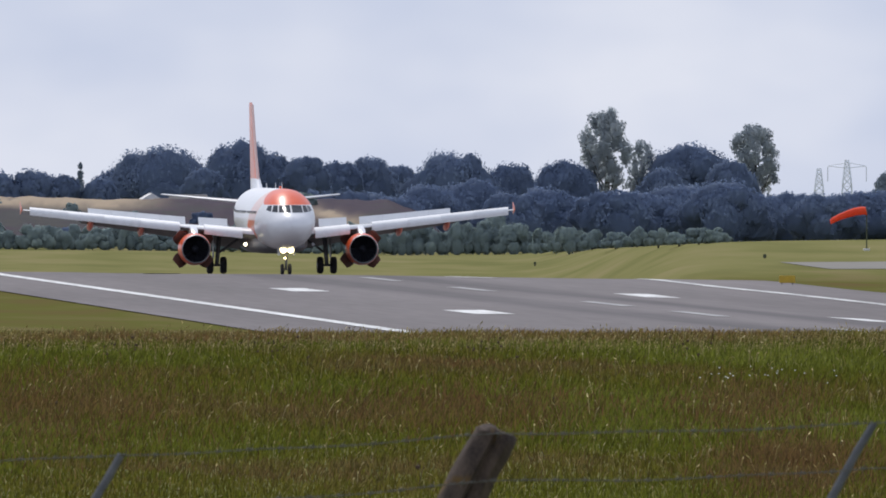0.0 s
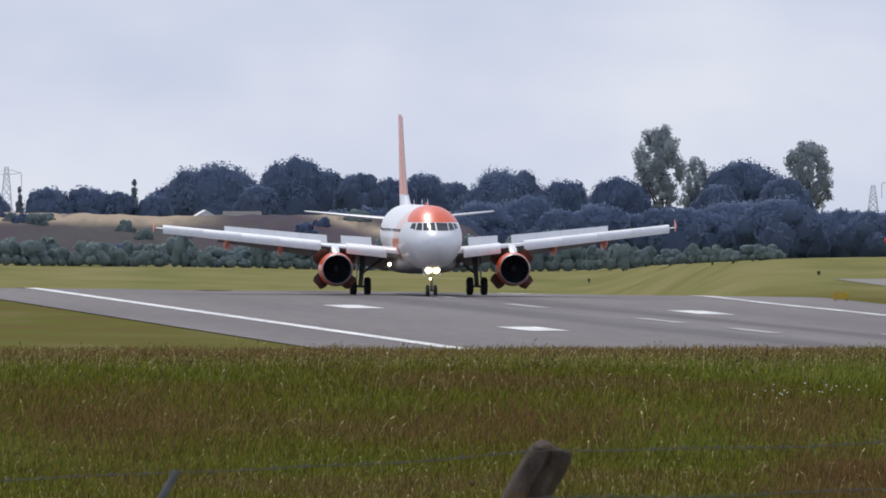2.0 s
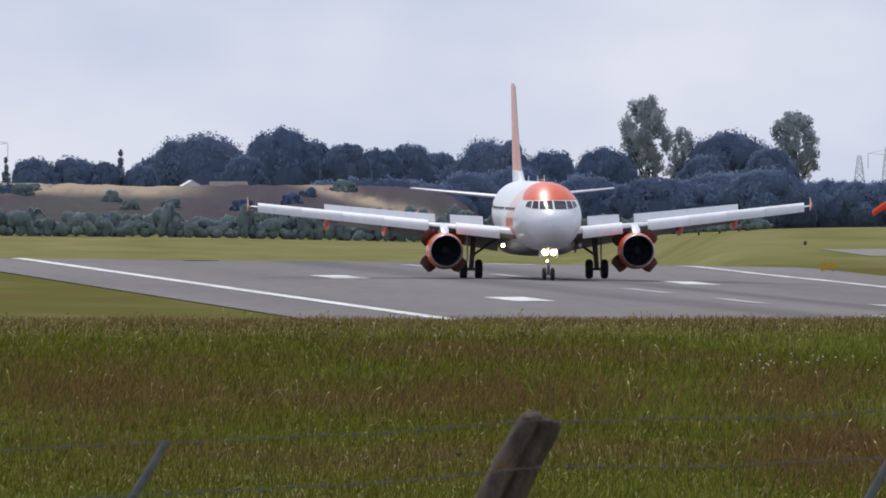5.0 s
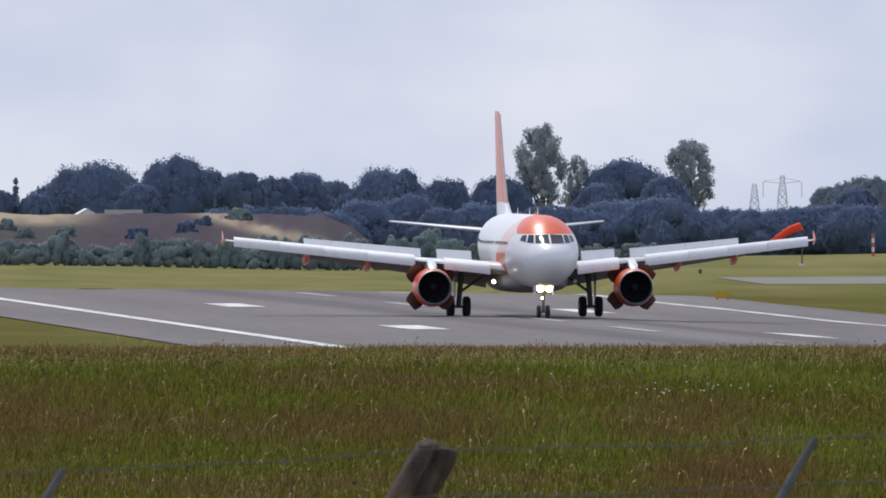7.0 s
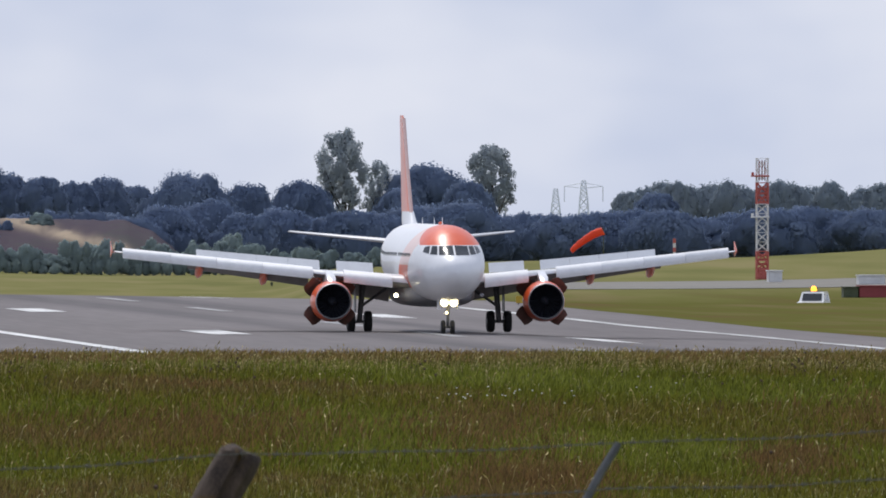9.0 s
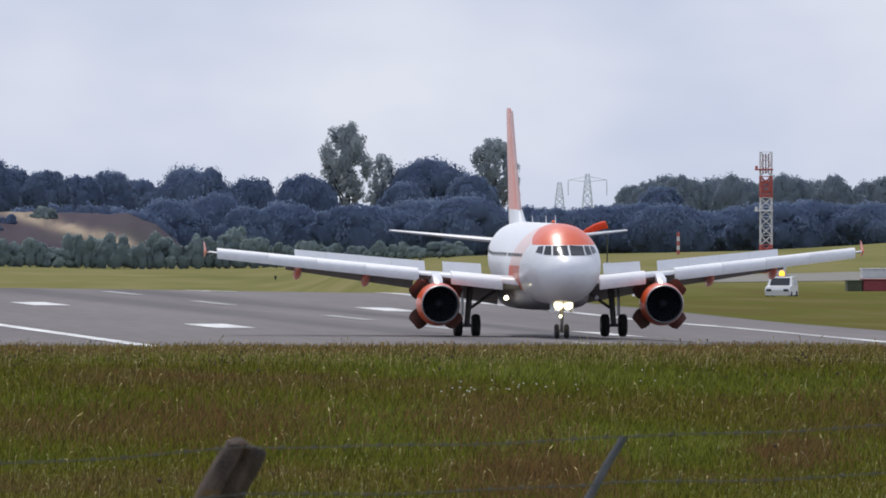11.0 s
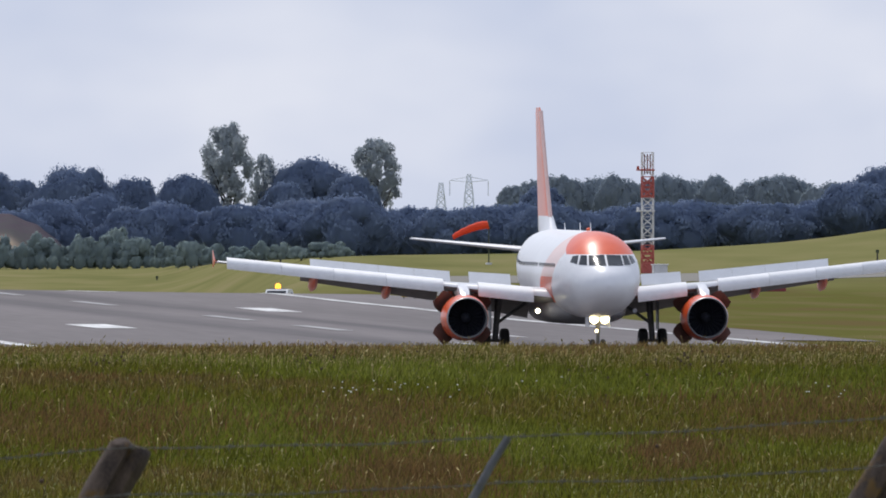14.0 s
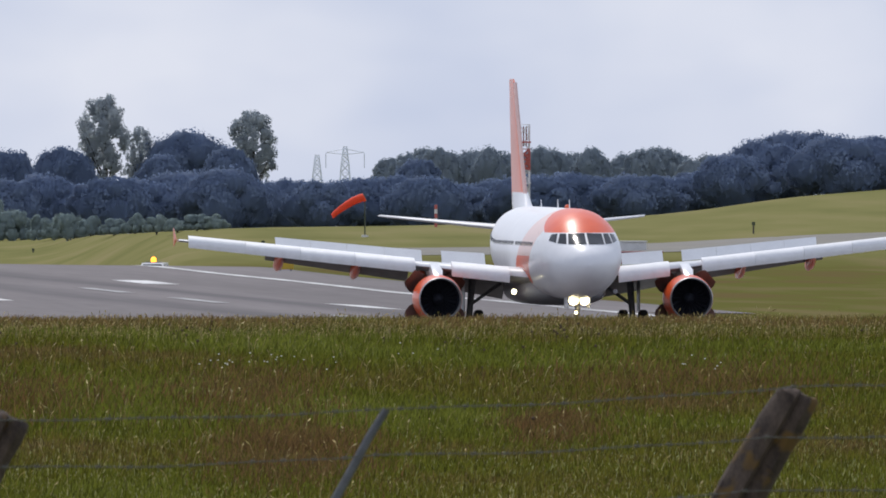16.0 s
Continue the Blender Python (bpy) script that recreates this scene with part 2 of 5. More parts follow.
def spin(bm, profile, centre, axis="y", n=28, caps=True):
    """A surface of revolution about y (or x, z): profile of (along, radius)."""
    cx, cy, cz = centre
    rings = []
    for a, r in profile:
        ring = []
        for i in range(n):
            c, s = r * math.cos(2 * math.pi * i / n), r * math.sin(2 * math.pi * i / n)
            ring.append({"y": (cx + c, cy + a, cz + s), "x": (cx + a, cy + c, cz + s), "z": (cx + c, cy + s, cz + a)}[axis])
        rings.append(ring)
    return loft(bm, rings, caps=caps)


def empty(name, m=None):
    ob = new(name)
    ob.empty_display_size = 0.5
    if m is not None:
        ob.matrix_basis = m
    return ob


# ---- ground ----
EDGE = [(-400, 433), (-140, 433), (300, 438), (700, 448), (950, 446), (1180, 434), (1338, 428), (1600, 425), (1800, 421), (1950, 413),
        (2038, 408), (2138, 398), (2288, 376), (2456, 362), (2800, 340)]
NEAR = [(-300, 9.2), (0, 9.1), (40, 9.0), (120, 7.9), (260, 5.85), (430, 5.15), (560, 4.71), (600, 4.56), (640, 3.6), (700, 0.4), (720, 0.0)]


def ground_z(x, y):
    fall = -0.013 * min(max(x - 103, 0), 43) - 0.2 * smooth(110, 116, x) * (1 - smooth(1180, 1340, y)) - 0.14 * smooth(118, 125, x) * smooth(1180, 1260, y) * (1 - smooth(1340, 1440, y))
    if y < 720:
        w = 1 - smooth(76.0, 79.0, x) if y > 300 else 1 - smooth(90, 140, x)
        return lerp_table(NEAR, y) * w + (1 - w) * fall
    s = 784 + 38000 * (x / y - 0.08088)
    right = smooth(900, 1250, s)
    y1, y2 = 2150 - 590 * right, 2420 - 640 * right
    top = (lerp_table(EDGE, s) - 193.7) / 38000
    e1 = 0.00755 + 0.0004 * right
    brow = 1437 - 24 * smooth(86, 100, x) - 6 * smooth(110, 122, x)
    if y <= brow:
        return fall
    if y < y1:
        lo = y1 - (y1 - brow) * 0.35
        deep = e1 + 0.0020 - 0.0009 * right
        dip = H - lo * deep
        if y < lo:
            e0 = (H - fall) / y
            return H - y * (e0 + (max(deep, e0) - e0) * smooth(brow, brow + 160, y))
        return dip + (H - y1 * e1 - dip) * smooth(lo, y1, y)
    if y < y2:
        t = (y - y1) / (y2 - y1)
        return H - y * (e1 + (top - e1) * t)
    z2 = H - y2 * top
    if y < 2700:
        return z2 + (H - 2700 * (top + 0.00035) - z2) * (y - y2) / (2700 - y2)
    return H - y * (top + 0.00035)


def sheet(name, xs, ys, zfun, mats, pick=None, skew=0.0):
    verts = [(x + skew * (y - 1200), y, zfun(x + skew * (y - 1200), y)) for y in ys for x in xs]
    k = len(xs)
    faces = [(j * k + i, j * k + i + 1, (j + 1) * k + i + 1, (j + 1) * k + i) for j in range(len(ys) - 1) for i in range(k - 1)]
    index = [pick((xs[i] + xs[i + 1]) / 2, (ys[j] + ys[j + 1]) / 2) for j in range(len(ys) - 1) for i in range(k - 1)] if pick else None
    return mesh_of(name, verts, faces, mats, soft=True, index=index)


gx = [-3000, -1500, -700, -300, -150, -80, -40] + list(range(-20, 76, 6)) + [76, 77.5, 79, 82] + list(range(86, 108, 4)) + list(range(108, 140, 2)) + list(range(140, 380, 4)) + [400, 460, 560, 700, 900, 1300, 2000, 3500]
gy = [-400, -150, -50, 0, 40, 80, 120, 180] + list(range(230, 560, 30)) + [560, 580, 600, 610, 620, 640, 670, 700, 720, 800, 900, 1000] + list(range(1050, 1350, 20)) \
    + list(range(1350, 1600, 10)) + list(range(1600, 2460, 20)) + [2500, 2560, 2640, 2700, 2900, 3200, 3800, 4400, 4950]
ground = sheet("ground", gx, gy, ground_z, [M_ground, M_verge], lambda x, y: int(y > 700))
tagged(ground, "grass field falling to the airfield and rising beyond", "ground", kind="structure")

RX0, RX1, SKEW = 77.0, 129.0, 0.006
ry = [722, 800, 900, 1000] + list(range(1050, 1350, 20)) + list(range(1350, 1600, 10))
runway = sheet("runway", [RX0, 84, 90, 97, 103, 107, 110, 113, 116, 119, 122, 125, 127.6, RX1], ry, lambda x, y: ground_z(x, y) + 0.05, M_tar, skew=SKEW)
tagged(runway, "grey weathered asphalt runway with white markings", "runway", kind="structure")


# taxiway on the far side
M_pale = mat("pale_concrete", (0.15, 0.14, 0.118), (0.19, 0.176, 0.15), 0.1, rough=0.9)
taxiway = sheet("taxiway", list(range(160, 420, 6)), [1615 + 4 * k for k in range(11)], lambda x, y: ground_z(x, y) + 0.035, M_pale)
tagged(taxiway, "pale grey taxiway across the far grass", "taxiway", kind="structure")


def marking(name, x0, x1, y0, y1, m, label):
    xs = [x0, x1]
    ys = [y0 + (y1 - y0) * k / max(1, int((y1 - y0) / 12)) for k in range(max(1, int((y1 - y0) / 12)) + 1)]
    ob = sheet(name, xs, ys, lambda x, y: ground_z(x, y) + 0.075, m, skew=SKEW)
    ob.parent = runway
    return tagged(ob, label)


marking("edge_stripe", 83.4, 84.3, 722, 1470, M_paint, "white runway edge stripe")
marking("edge_stripe", 126.6, 127.5, 722, 1425, M_paint3, "white runway edge stripe")
for k in range(-2, 3):
    marking("touchdown_bar", 94.1, 96.3, 1138 + 142 * k, 1161 + 142 * k, M_paint, "white touchdown zone bar")
    marking("touchdown_bar", 113.5 + 0.3 * k, 115.7 + 0.3 * k, 1122 + 142 * k, 1145 + 142 * k, M_paint, "white touchdown zone bar")
for y0 in (975, 1035, 1128, 1188, 1288, 1365):
    marking("centreline_dash", 106.1, 107.0, y0, y0 + 30, M_paint2, "worn centreline dash")
shoulder = sheet("shoulder", [RX1 - 0.5, 131, 133, 135], [y for y in [1128] + ry if 1128 <= y < 1600], lambda x, y: ground_z(x, y) + 0.045, M_tar, skew=SKEW)
shoulder.parent = runway
tagged(shoulder, "paved shoulder beyond the edge stripe")


# ---- airliner ----
M_white = mat("aircraft_white", (0.80, 0.80, 0.81), (0.74, 0.74, 0.76), 0.6, rough=0.28, coat=0.3)
M_orange = mat("aircraft_orange", (0.80, 0.11, 0.02), (0.70, 0.09, 0.018), 1.5, rough=0.35, coat=0.3)
# Fin orange made paler: haze and heat blur put into the colour.
M_fin = mat("haze_pale_fin_orange", (0.78, 0.22, 0.12), (0.72, 0.17, 0.09), 1.5, rough=0.35, coat=0.3)
# White edge dulled to salmon, back-lit shade painted in.
M_finedge = mat("shade_dulled_fin_edge", (0.68, 0.47, 0.43), (0.62, 0.4, 0.36), 2, rough=0.4)
M_wing = mat("wing_grey_white", (0.66, 0.67, 0.69), (0.58, 0.59, 0.61), 1.2, rough=0.4)
M_slat = mat("bare_slat", (0.82, 0.82, 0.83), (0.72, 0.72, 0.73), 2.5, rough=0.6)
M_metal = mat("bare_metal", (0.42, 0.42, 0.43), (0.32, 0.32, 0.33), 4, rough=0.5, metal=0.7)
# Duct and fan near black and bluish: recess shade and haze in the colour.
M_dark = mat("shade_dark_duct", (0.026, 0.029, 0.04), (0.042, 0.044, 0.056), 5, rough=0.8)
M_fan = mat("shade_dark_fan", (0.024, 0.026, 0.036), (0.042, 0.044, 0.054), 8, rough=0.7)
for dull in (M_dark, M_fan):
    dull.node_tree.nodes["Principled BSDF"].inputs["Specular IOR Level"].default_value = 0.05
M_tyre = mat("tyre_rubber", (0.018, 0.018, 0.019), (0.035, 0.034, 0.033), 12, rough=0.9)
M_gear = mat("gear_steel", (0.13, 0.13, 0.135), (0.22, 0.22, 0.22), 8, rough=0.5, metal=0.4)
M_glass = mat("cockpit_glass", (0.03, 0.034, 0.04), rough=0.12)
M_glass.node_tree.nodes["Principled BSDF"].inputs["Specular IOR Level"].default_value = 0.3
M_under = mat("grey_fairing", (0.26, 0.265, 0.28), (0.32, 0.325, 0.34), 2, rough=0.45)
# Grey underside paint, darkened beyond its own tone for shade below the wing.
M_lower = mat("shaded_underside_grey", (0.16, 0.155, 0.155), (0.22, 0.215, 0.215), 1.5, rough=0.5)
M_reverser = mat("dark_brown_reverser", (0.09, 0.05, 0.04), (0.16, 0.075, 0.055), 3, rough=0.6)
M_light = mat("landing_light", (1.0, 0.86, 0.5), emit=6.0)
M_light2 = mat("wing_light", (1.0, 0.9, 0.6), emit=7.0)


def fuselage_paint():
    """White hull with an orange crown over the cockpit and a sloping orange band."""
    m = mat("fuselage_paint", (0.8, 0.8, 0.81), rough=0.38, coat=0.25)
    n, l = m.node_tree.nodes, m.node_tree.links
    n["Principled BSDF"].inputs["Coat Roughness"].default_value = 0.13
    co, sp = n.new("ShaderNodeTexCoord"), n.new("ShaderNodeSeparateXYZ")
    l.new(co.outputs["Object"], sp.inputs[0])

    def op(kind, a, b, c=None):
        k = n.new("ShaderNodeMath")
        k.operation = kind
        for i, v in enumerate((a, b, c)):
            if v is None:
                continue
            if isinstance(v, (int, float)):
                k.inputs[i].default_value = v
            else:
                l.new(v, k.inputs[i])
        return k.outputs[0]
    y, z = sp.outputs["Y"], sp.outputs["Z"]
    # crown: above the windscreen, reaching further aft on the top
    aft = op("MULTIPLY_ADD", z, -3.3, y)
    crown = op("MULTIPLY", op("GREATER_THAN", z, 4.79), op("LESS_THAN", aft, -11.7))
    band = op("MULTIPLY", op("GREATER_THAN", op("MULTIPLY_ADD", z, 2.2, y), 15.2), op("LESS_THAN", op("MULTIPLY_ADD", z, 2.2, y), 20.5))
    low = op("MULTIPLY", op("LESS_THAN", z, 3.7), op("GREATER_THAN", z, 2.45))
    pale = op("MULTIPLY", band, op("GREATER_THAN", z, 3.7))
    mask = op("MAXIMUM", crown, op("MULTIPLY", band, low))
    no = n.new("ShaderNodeTexNoise")
    no.inputs["Scale"].default_value = 1.2
    l.new(co.outputs["Object"], no.inputs["Vector"])
    mw, mo, mx = [n.new("ShaderNodeMixRGB") for _ in range(3)]
    mw.inputs[1].default_value, mw.inputs[2].default_value = (0.83, 0.83, 0.84, 1), (0.72, 0.72, 0.745, 1)
    mo.inputs[1].default_value, mo.inputs[2].default_value = (0.80, 0.12, 0.03, 1), (0.68, 0.085, 0.02, 1)
    l.new(no.outputs[0], mw.inputs[0]), l.new(no.outputs[0], mo.inputs[0])
    mp = n.new("ShaderNodeMixRGB")
    mp.inputs[2].default_value = (0.82, 0.52, 0.44, 1)
    l.new(op("MULTIPLY", pale, 0.75), mp.inputs[0]), l.new(mw.outputs[0], mp.inputs[1])
    l.new(mask, mx.inputs[0]), l.new(mp.outputs[0], mx.inputs[1]), l.new(mo.outputs[0], mx.inputs[2])
    l.new(mx.outputs[0], n["Principled BSDF"].inputs["Base Color"])
    return m


M_fuse = fuselage_paint()
# station, half width, bottom, top
HULL = [(0.0, 0.05, 3.28, 3.38), (0.12, 0.36, 2.98, 3.68), (0.4, 0.72, 2.68, 3.98), (0.9, 1.08, 2.38, 4.28), (1.6, 1.40, 2.12, 4.62), (2.4, 1.64, 1.95, 5.10),
        (3.2, 1.79, 1.85, 5.48), (4.2, 1.90, 1.78, 5.74), (5.5, 1.96, 1.74, 5.86), (7.0, 1.975, 1.73, 5.87), (12, 1.975, 1.73, 5.87), (18, 1.975, 1.73, 5.87),
        (21.5, 1.975, 1.74, 5.87), (23.5, 1.95, 1.95, 5.87), (25.5, 1.80, 2.35, 5.86), (27.5, 1.52, 2.85, 5.80), (29.5, 1.15, 3.42, 5.68), (31.5, 0.74, 4.05, 5.48),
        (33.0, 0.40, 4.55, 5.22), (33.8, 0.16, 4.82, 5.02)]


def flow(table, x):
    """A smooth curve through a table, without overshoot."""
    if x <= table[0][0]:
        return table[0][1]
    if x >= table[-1][0]:
        return table[-1][1]
    k = max(i for i in range(len(table) - 1) if table[i][0] <= x)
    rise = [(q[1] - p[1]) / (q[0] - p[0]) for p, q in zip(table, table[1:])]

    def lean(i):
        if i == 0 or i == len(table) - 1:
            return rise[min(i, len(rise) - 1)]
        a, b = rise[i - 1], rise[i]
        return 2 * a * b / (a + b) if a * b > 0 else 0.0
    h = table[k + 1][0] - table[k][0]
    t = (x - table[k][0]) / h
    return (table[k][1] * (1 + 2 * t) * (1 - t) ** 2 + h * lean(k) * t * (1 - t) ** 2 + table[k + 1][1] * t * t * (3 - 2 * t) + h * lean(k + 1) * t * t * (t - 1))


HULL_CURVES = [[(r[0], r[k]) for r in HULL] for k in (1, 2, 3)]


def hull_at(y):
    return tuple(flow(c, y) for c in HULL_CURVES)


def hull_station(x, z):
    """The station at which the skin of the nose passes through (x, z)."""
    lo, hi = 0.02, 6.5
    for _ in range(24):
        y = (lo + hi) / 2
        w, b, t = hull_at(y)
        if (x / w) ** 2 + ((z - (b + t) / 2) / ((t - b) / 2)) ** 2 < 1:
            hi = y
        else:
            lo = y
    return hi


def hull_point(y, ang, out=0.0):
    w, b, t = hull_at(y)
    return Vector(((w + out) * math.sin(ang), y, (b + t) / 2 + ((t - b) / 2 + out) * math.cos(ang)))


def aerofoil(x, y, z, chord, thick, tilt=0.0):
    """A wing section at span x with its leading edge at (y, z)."""
    pts = []
    prof = [(0, 0), (0.02, 0.45), (0.08, 0.8), (0.25, 1), (0.5, 0.85), (0.8, 0.4), (1, 0.02), (0.8, -0.25), (0.5, -0.5), (0.25, -0.62), (0.08, -0.5), (0.02, -0.3)]
    for c, h in prof:
        dy, dz = c * chord, h * thick * chord * 0.5
        pts.append((x, y + dy * math.cos(tilt) + dz * math.sin(tilt), z + dz * math.cos(tilt) - dy * math.sin(tilt)))
    return pts


def wing_line(x):
    """Leading edge y and z, chord and thickness at the span x (x > 0)."""
    y = 10.4 + (x - 1.9) * 0.535
    z = 2.72 + (x - 1.9) * 0.108
    te = lerp_table([(1.9, 17.2), (6.4, 17.3), (17.05, 20.05)], x)
    return y, z, te - y, lerp_table([(1.9, 0.15), (6.4, 0.118), (17.05, 0.10)], x)


def airliner():
    root = empty("airliner")
    tagged(root, "white and orange twin-engine airliner braking with spoilers raised", "airliner")
    bm = bmesh.new()
    ys = sorted(set([h[0] for h in HULL] + [0.25 * k for k in range(1, 28)] + [7.0 + k for k in range(0, 27)]))
    loft(bm, [[hull_point(y, 2 * math.pi * i / 48) for i in range(48)] for y in ys])
    body = part("fuselage", bm, M_fuse, root)
    # belly fairing
    bm = bmesh.new()
    rings = []
    for y, w, b, t in ((9.6, 0.5, 1.85, 2.3), (10.6, 1.75, 1.52, 2.75), (12.5, 2.15, 1.40, 2.95), (16.5, 2.15, 1.40, 2.95), (18.6, 1.8, 1.5, 2.7), (20.2, 0.6, 1.75, 2.2)):
        rings.append([(w * math.copysign(abs(math.sin(q)) ** 0.7, math.sin(q)), y, (b + t) / 2 + (t - b) / 2 * math.copysign(abs(math.cos(q)) ** 0.7, math.cos(q))) for q in [2 * math.pi * i / 28 for i in range(28)]])
    part("belly_fairing", loft(bm, rings), M_under, root, "grey belly fairing")
    # windscreen: six panes round the nose
    for side in (-1, 1):
        for corners in (((0.05, 4.27), (0.82, 4.27), (0.76, 4.74), (0.05, 4.77)), ((0.90, 4.28), (1.24, 4.31), (1.10, 4.74), (0.84, 4.74)), ((1.31, 4.33), (1.56, 4.42), (1.42, 4.70), (1.19, 4.74))):
            (xa, za), (xb, zb), (xc, zc), (xd, zd) = corners
            bm = bmesh.new()
            rows = []
            for j in range(5):
                v, row = j / 4, []
                for i in range(6):
                    u = i / 5
                    x, z = (xa + (xb - xa) * u) * (1 - v) + (xd + (xc - xd) * u) * v, (za + (zb - za) * u) * (1 - v) + (zd + (zc - zd) * u) * v
                    y = hull_station(x, z)
                    row.append([bm.verts.new((side * x, y - 0.03, z + 0.012)), bm.verts.new((side * x * 0.98, y + 0.06, z - 0.02))])
                rows.append(row)
            for j in range(4):
                for i in range(5):
                    for k in (0, 1):
                        bm.faces.new((rows[j][i][k], rows[j][i + 1][k], rows[j + 1][i + 1][k], rows[j + 1][i][k]))
            rim = [rows[0][i] for i in range(6)] + [rows[j][5] for j in range(1, 5)] + [rows[4][i] for i in range(4, -1, -1)] + [rows[j][0] for j in range(3, 0, -1)]
            for p, q in zip(rim, rim[1:] + rim[:1]):
                bm.faces.new((p[0], q[0], q[1], p[1]))
            part("windscreen_pane", bm, M_glass, root, "dark cockpit windscreen pane")
    # cabin windows and doors
    for side in (-1, 1):
        for k in range(40):
            y = 6.4 + 0.53 * k
            if abs(y - 14.0) < 0.3:
                continue
            bm = bmesh.new()
            c = hull_point(y, side * 1.36)
            spin(bm, [(-0.02 * side, 0.11), (0.012 * side, 0.11), (0.018 * side, 0.08)], (c.x, c.y, c.z), "x", 8)
            part("cabin_window", bm, M_glass, root)
        for y0, y1 in ((4.6, 5.42), (26.0, 26.75)):
            for ya, yb in ((y0, y0 + 0.03), (y1 - 0.03, y1)):
                bm = bmesh.new()
                loft(bm, [[hull_point(ya, side * q, 0.008) for q in (1.05, 1.3, 1.6, 1.95)], [hull_point(yb, side * q, 0.008) for q in (1.05, 1.3, 1.6, 1.95)]], closed=False, caps=False)
                part("door_seam", bm, M_under, root)
    # aerials and probes
    for y, h in ((8.2, 0.42), (13.0, 0.4), (20, 0.35)):
        bm = bmesh.new()
        loft(bm, [aerofoil(0, y, 5.84, 0.35, 0.12)[:], [(p[0], p[1] + 0.18, p[2] + h) for p in aerofoil(0, y, 5.84, 0.18, 0.12)]])
        for v in bm.verts:
            v.co.x += (v.co.z - 5.84 if v.co.z < 5.9 else v.co.z - 5.84 - h) * 1.5
        part("aerial", bm, M_white, root)
    bm = bmesh.new()
    spin(bm, [(0, 0.13), (0.1, 0.12), (0.17, 0.05)], (0, 9.2, 5.86), "z", 12)
    part("beacon_lamp", bm, M_orange, root)
    # fin
    bm = bmesh.new()
    fin = []
    for z, y, c in ((5.55, 25.6, 6.9), (6.1, 27.0, 5.75), (8.9, 29.35, 4.0), (11.55, 31.55, 2.35), (11.76, 31.9, 1.9)):
        fin.append([(p[2], p[1], z) for p in aerofoil(0, y, 0, c, 0.085 if z < 11.6 else 0.05)])
    part("tail_fin", loft(bm, fin), M_fin, root, "orange tail fin")
    bm = bmesh.new()
    loft(bm, [[(p[2], p[1], z) for p in aerofoil(0, y, 0, 0.55, 0.42)] for z, y in ((6.0, 26.75), (8.9, 29.22), (11.6, 31.45))])
    part("fin_leading_edge", bm, M_finedge, root, "fin leading edge, dulled by shade in its colour")
    bm = bmesh.new()
    loft(bm, [[(p[2], p[1], z) for p in aerofoil(0, y, 0, c, t)] for z, y, c, t in ((5.5, 24.4, 8.0, 0.11), (5.95, 26.2, 6.6, 0.105), (6.5, 27.2, 5.6, 0.095))])
    part("fin_root_fairing", bm, M_white, root, "white fin root")
    for s in (-1, 1):
        # tailplane
        bm = bmesh.new()
        loft(bm, [aerofoil(s * x, y, z, c, 0.10) for x, y, z, c in ((0.5, 28.9, 4.80, 3.6), (3.2, 30.6, 5.07, 2.5), (6.1, 32.25, 5.36, 1.4), (6.22, 32.5, 5.38, 1.0))])
        part("tailplane", bm, M_wing, root, "white tailplane")
        # wing
        bm = bmesh.new()
        spans = (1.5, 2.2, 4.0, 6.4, 9.0, 12.0, 15.0, 16.9)
        rings = []
        for x in spans:
            y, z, c, t = wing_line(x)
            rings.append(aerofoil(s * x, y, z, c * 0.80, t * 1.2, 0.03))
        loft(bm, rings)
        bmesh.ops.recalc_face_normals(bm, faces=bm.faces)
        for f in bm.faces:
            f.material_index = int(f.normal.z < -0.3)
        wing = part("wing", bm, [M_wing, M_lower], root, "white wing, grey underside darkened for shade")
        # slats, drooped in front of the leading edge
        for x0, x1 in ((2.5, 5.0), (6.6, 9.2), (9.21, 11.6), (11.61, 14.0), (14.01, 16.5)):
            bm = bmesh.new()
            rings = []
            for x in (x0, x1):
                y, z, c, t = wing_line(x)
                d = 0.11 * c + 0.2
                pr = [(0, 0.02), (0.06, 0.15), (0.25, 0.27), (0.6, 0.36), (1.0, 0.40), (0.95, 0.30), (0.6, 0.12), (0.3, -0.08), (0.08, -0.12)]
                rings.append([(s * x, y - 0.32 + a * d, z - 0.16 + b * (0.95 + 0.07 * c)) for a, b in pr])
            part("slat", loft(bm, rings), M_slat, wing, "bright slat")
        # flaps, lowered
        for x0, x1 in ((2.1, 6.2), (6.5, 12.9)):
            bm = bmesh.new()
            rings = []
            for x in (x0, x1):
                y, z, c, t = wing_line(x)
                rings.append(aerofoil(s * x, y + c * 0.80, z - 0.05, c * 0.28, 0.13, radians(34)))
            part("flap", loft(bm, rings), M_lower, wing, "lowered grey flap, darkened for shade")
        # aileron
        bm = bmesh.new()
        rings = []
        for x in (13.05, 16.6):
            y, z, c, t = wing_line(x)
            rings.append(aerofoil(s * x, y + c * 0.78, z + 0.0, c * 0.24, 0.1, radians(5)))
        part("aileron", loft(bm, rings), M_wing, wing)
        # spoilers, raised
        for x0, x1 in ((3.15, 5.1), (6.0, 7.66), (7.67, 9.32), (9.33, 10.93), (10.94, 12.5)):
            bm = bmesh.new()
            lo, hi = [], []
            for x in (x0, x1):
                y, z, c, t = wing_line(x)
                ch = 0.66 if x > 5.5 else 0.7
                ya, za = y + c * 0.62, z + t * c * 0.45
                up = radians(48)
                lo.append((Vector((s * x, ya, za)), Vector((s * x, ya + 0.05, za - 0.03))))
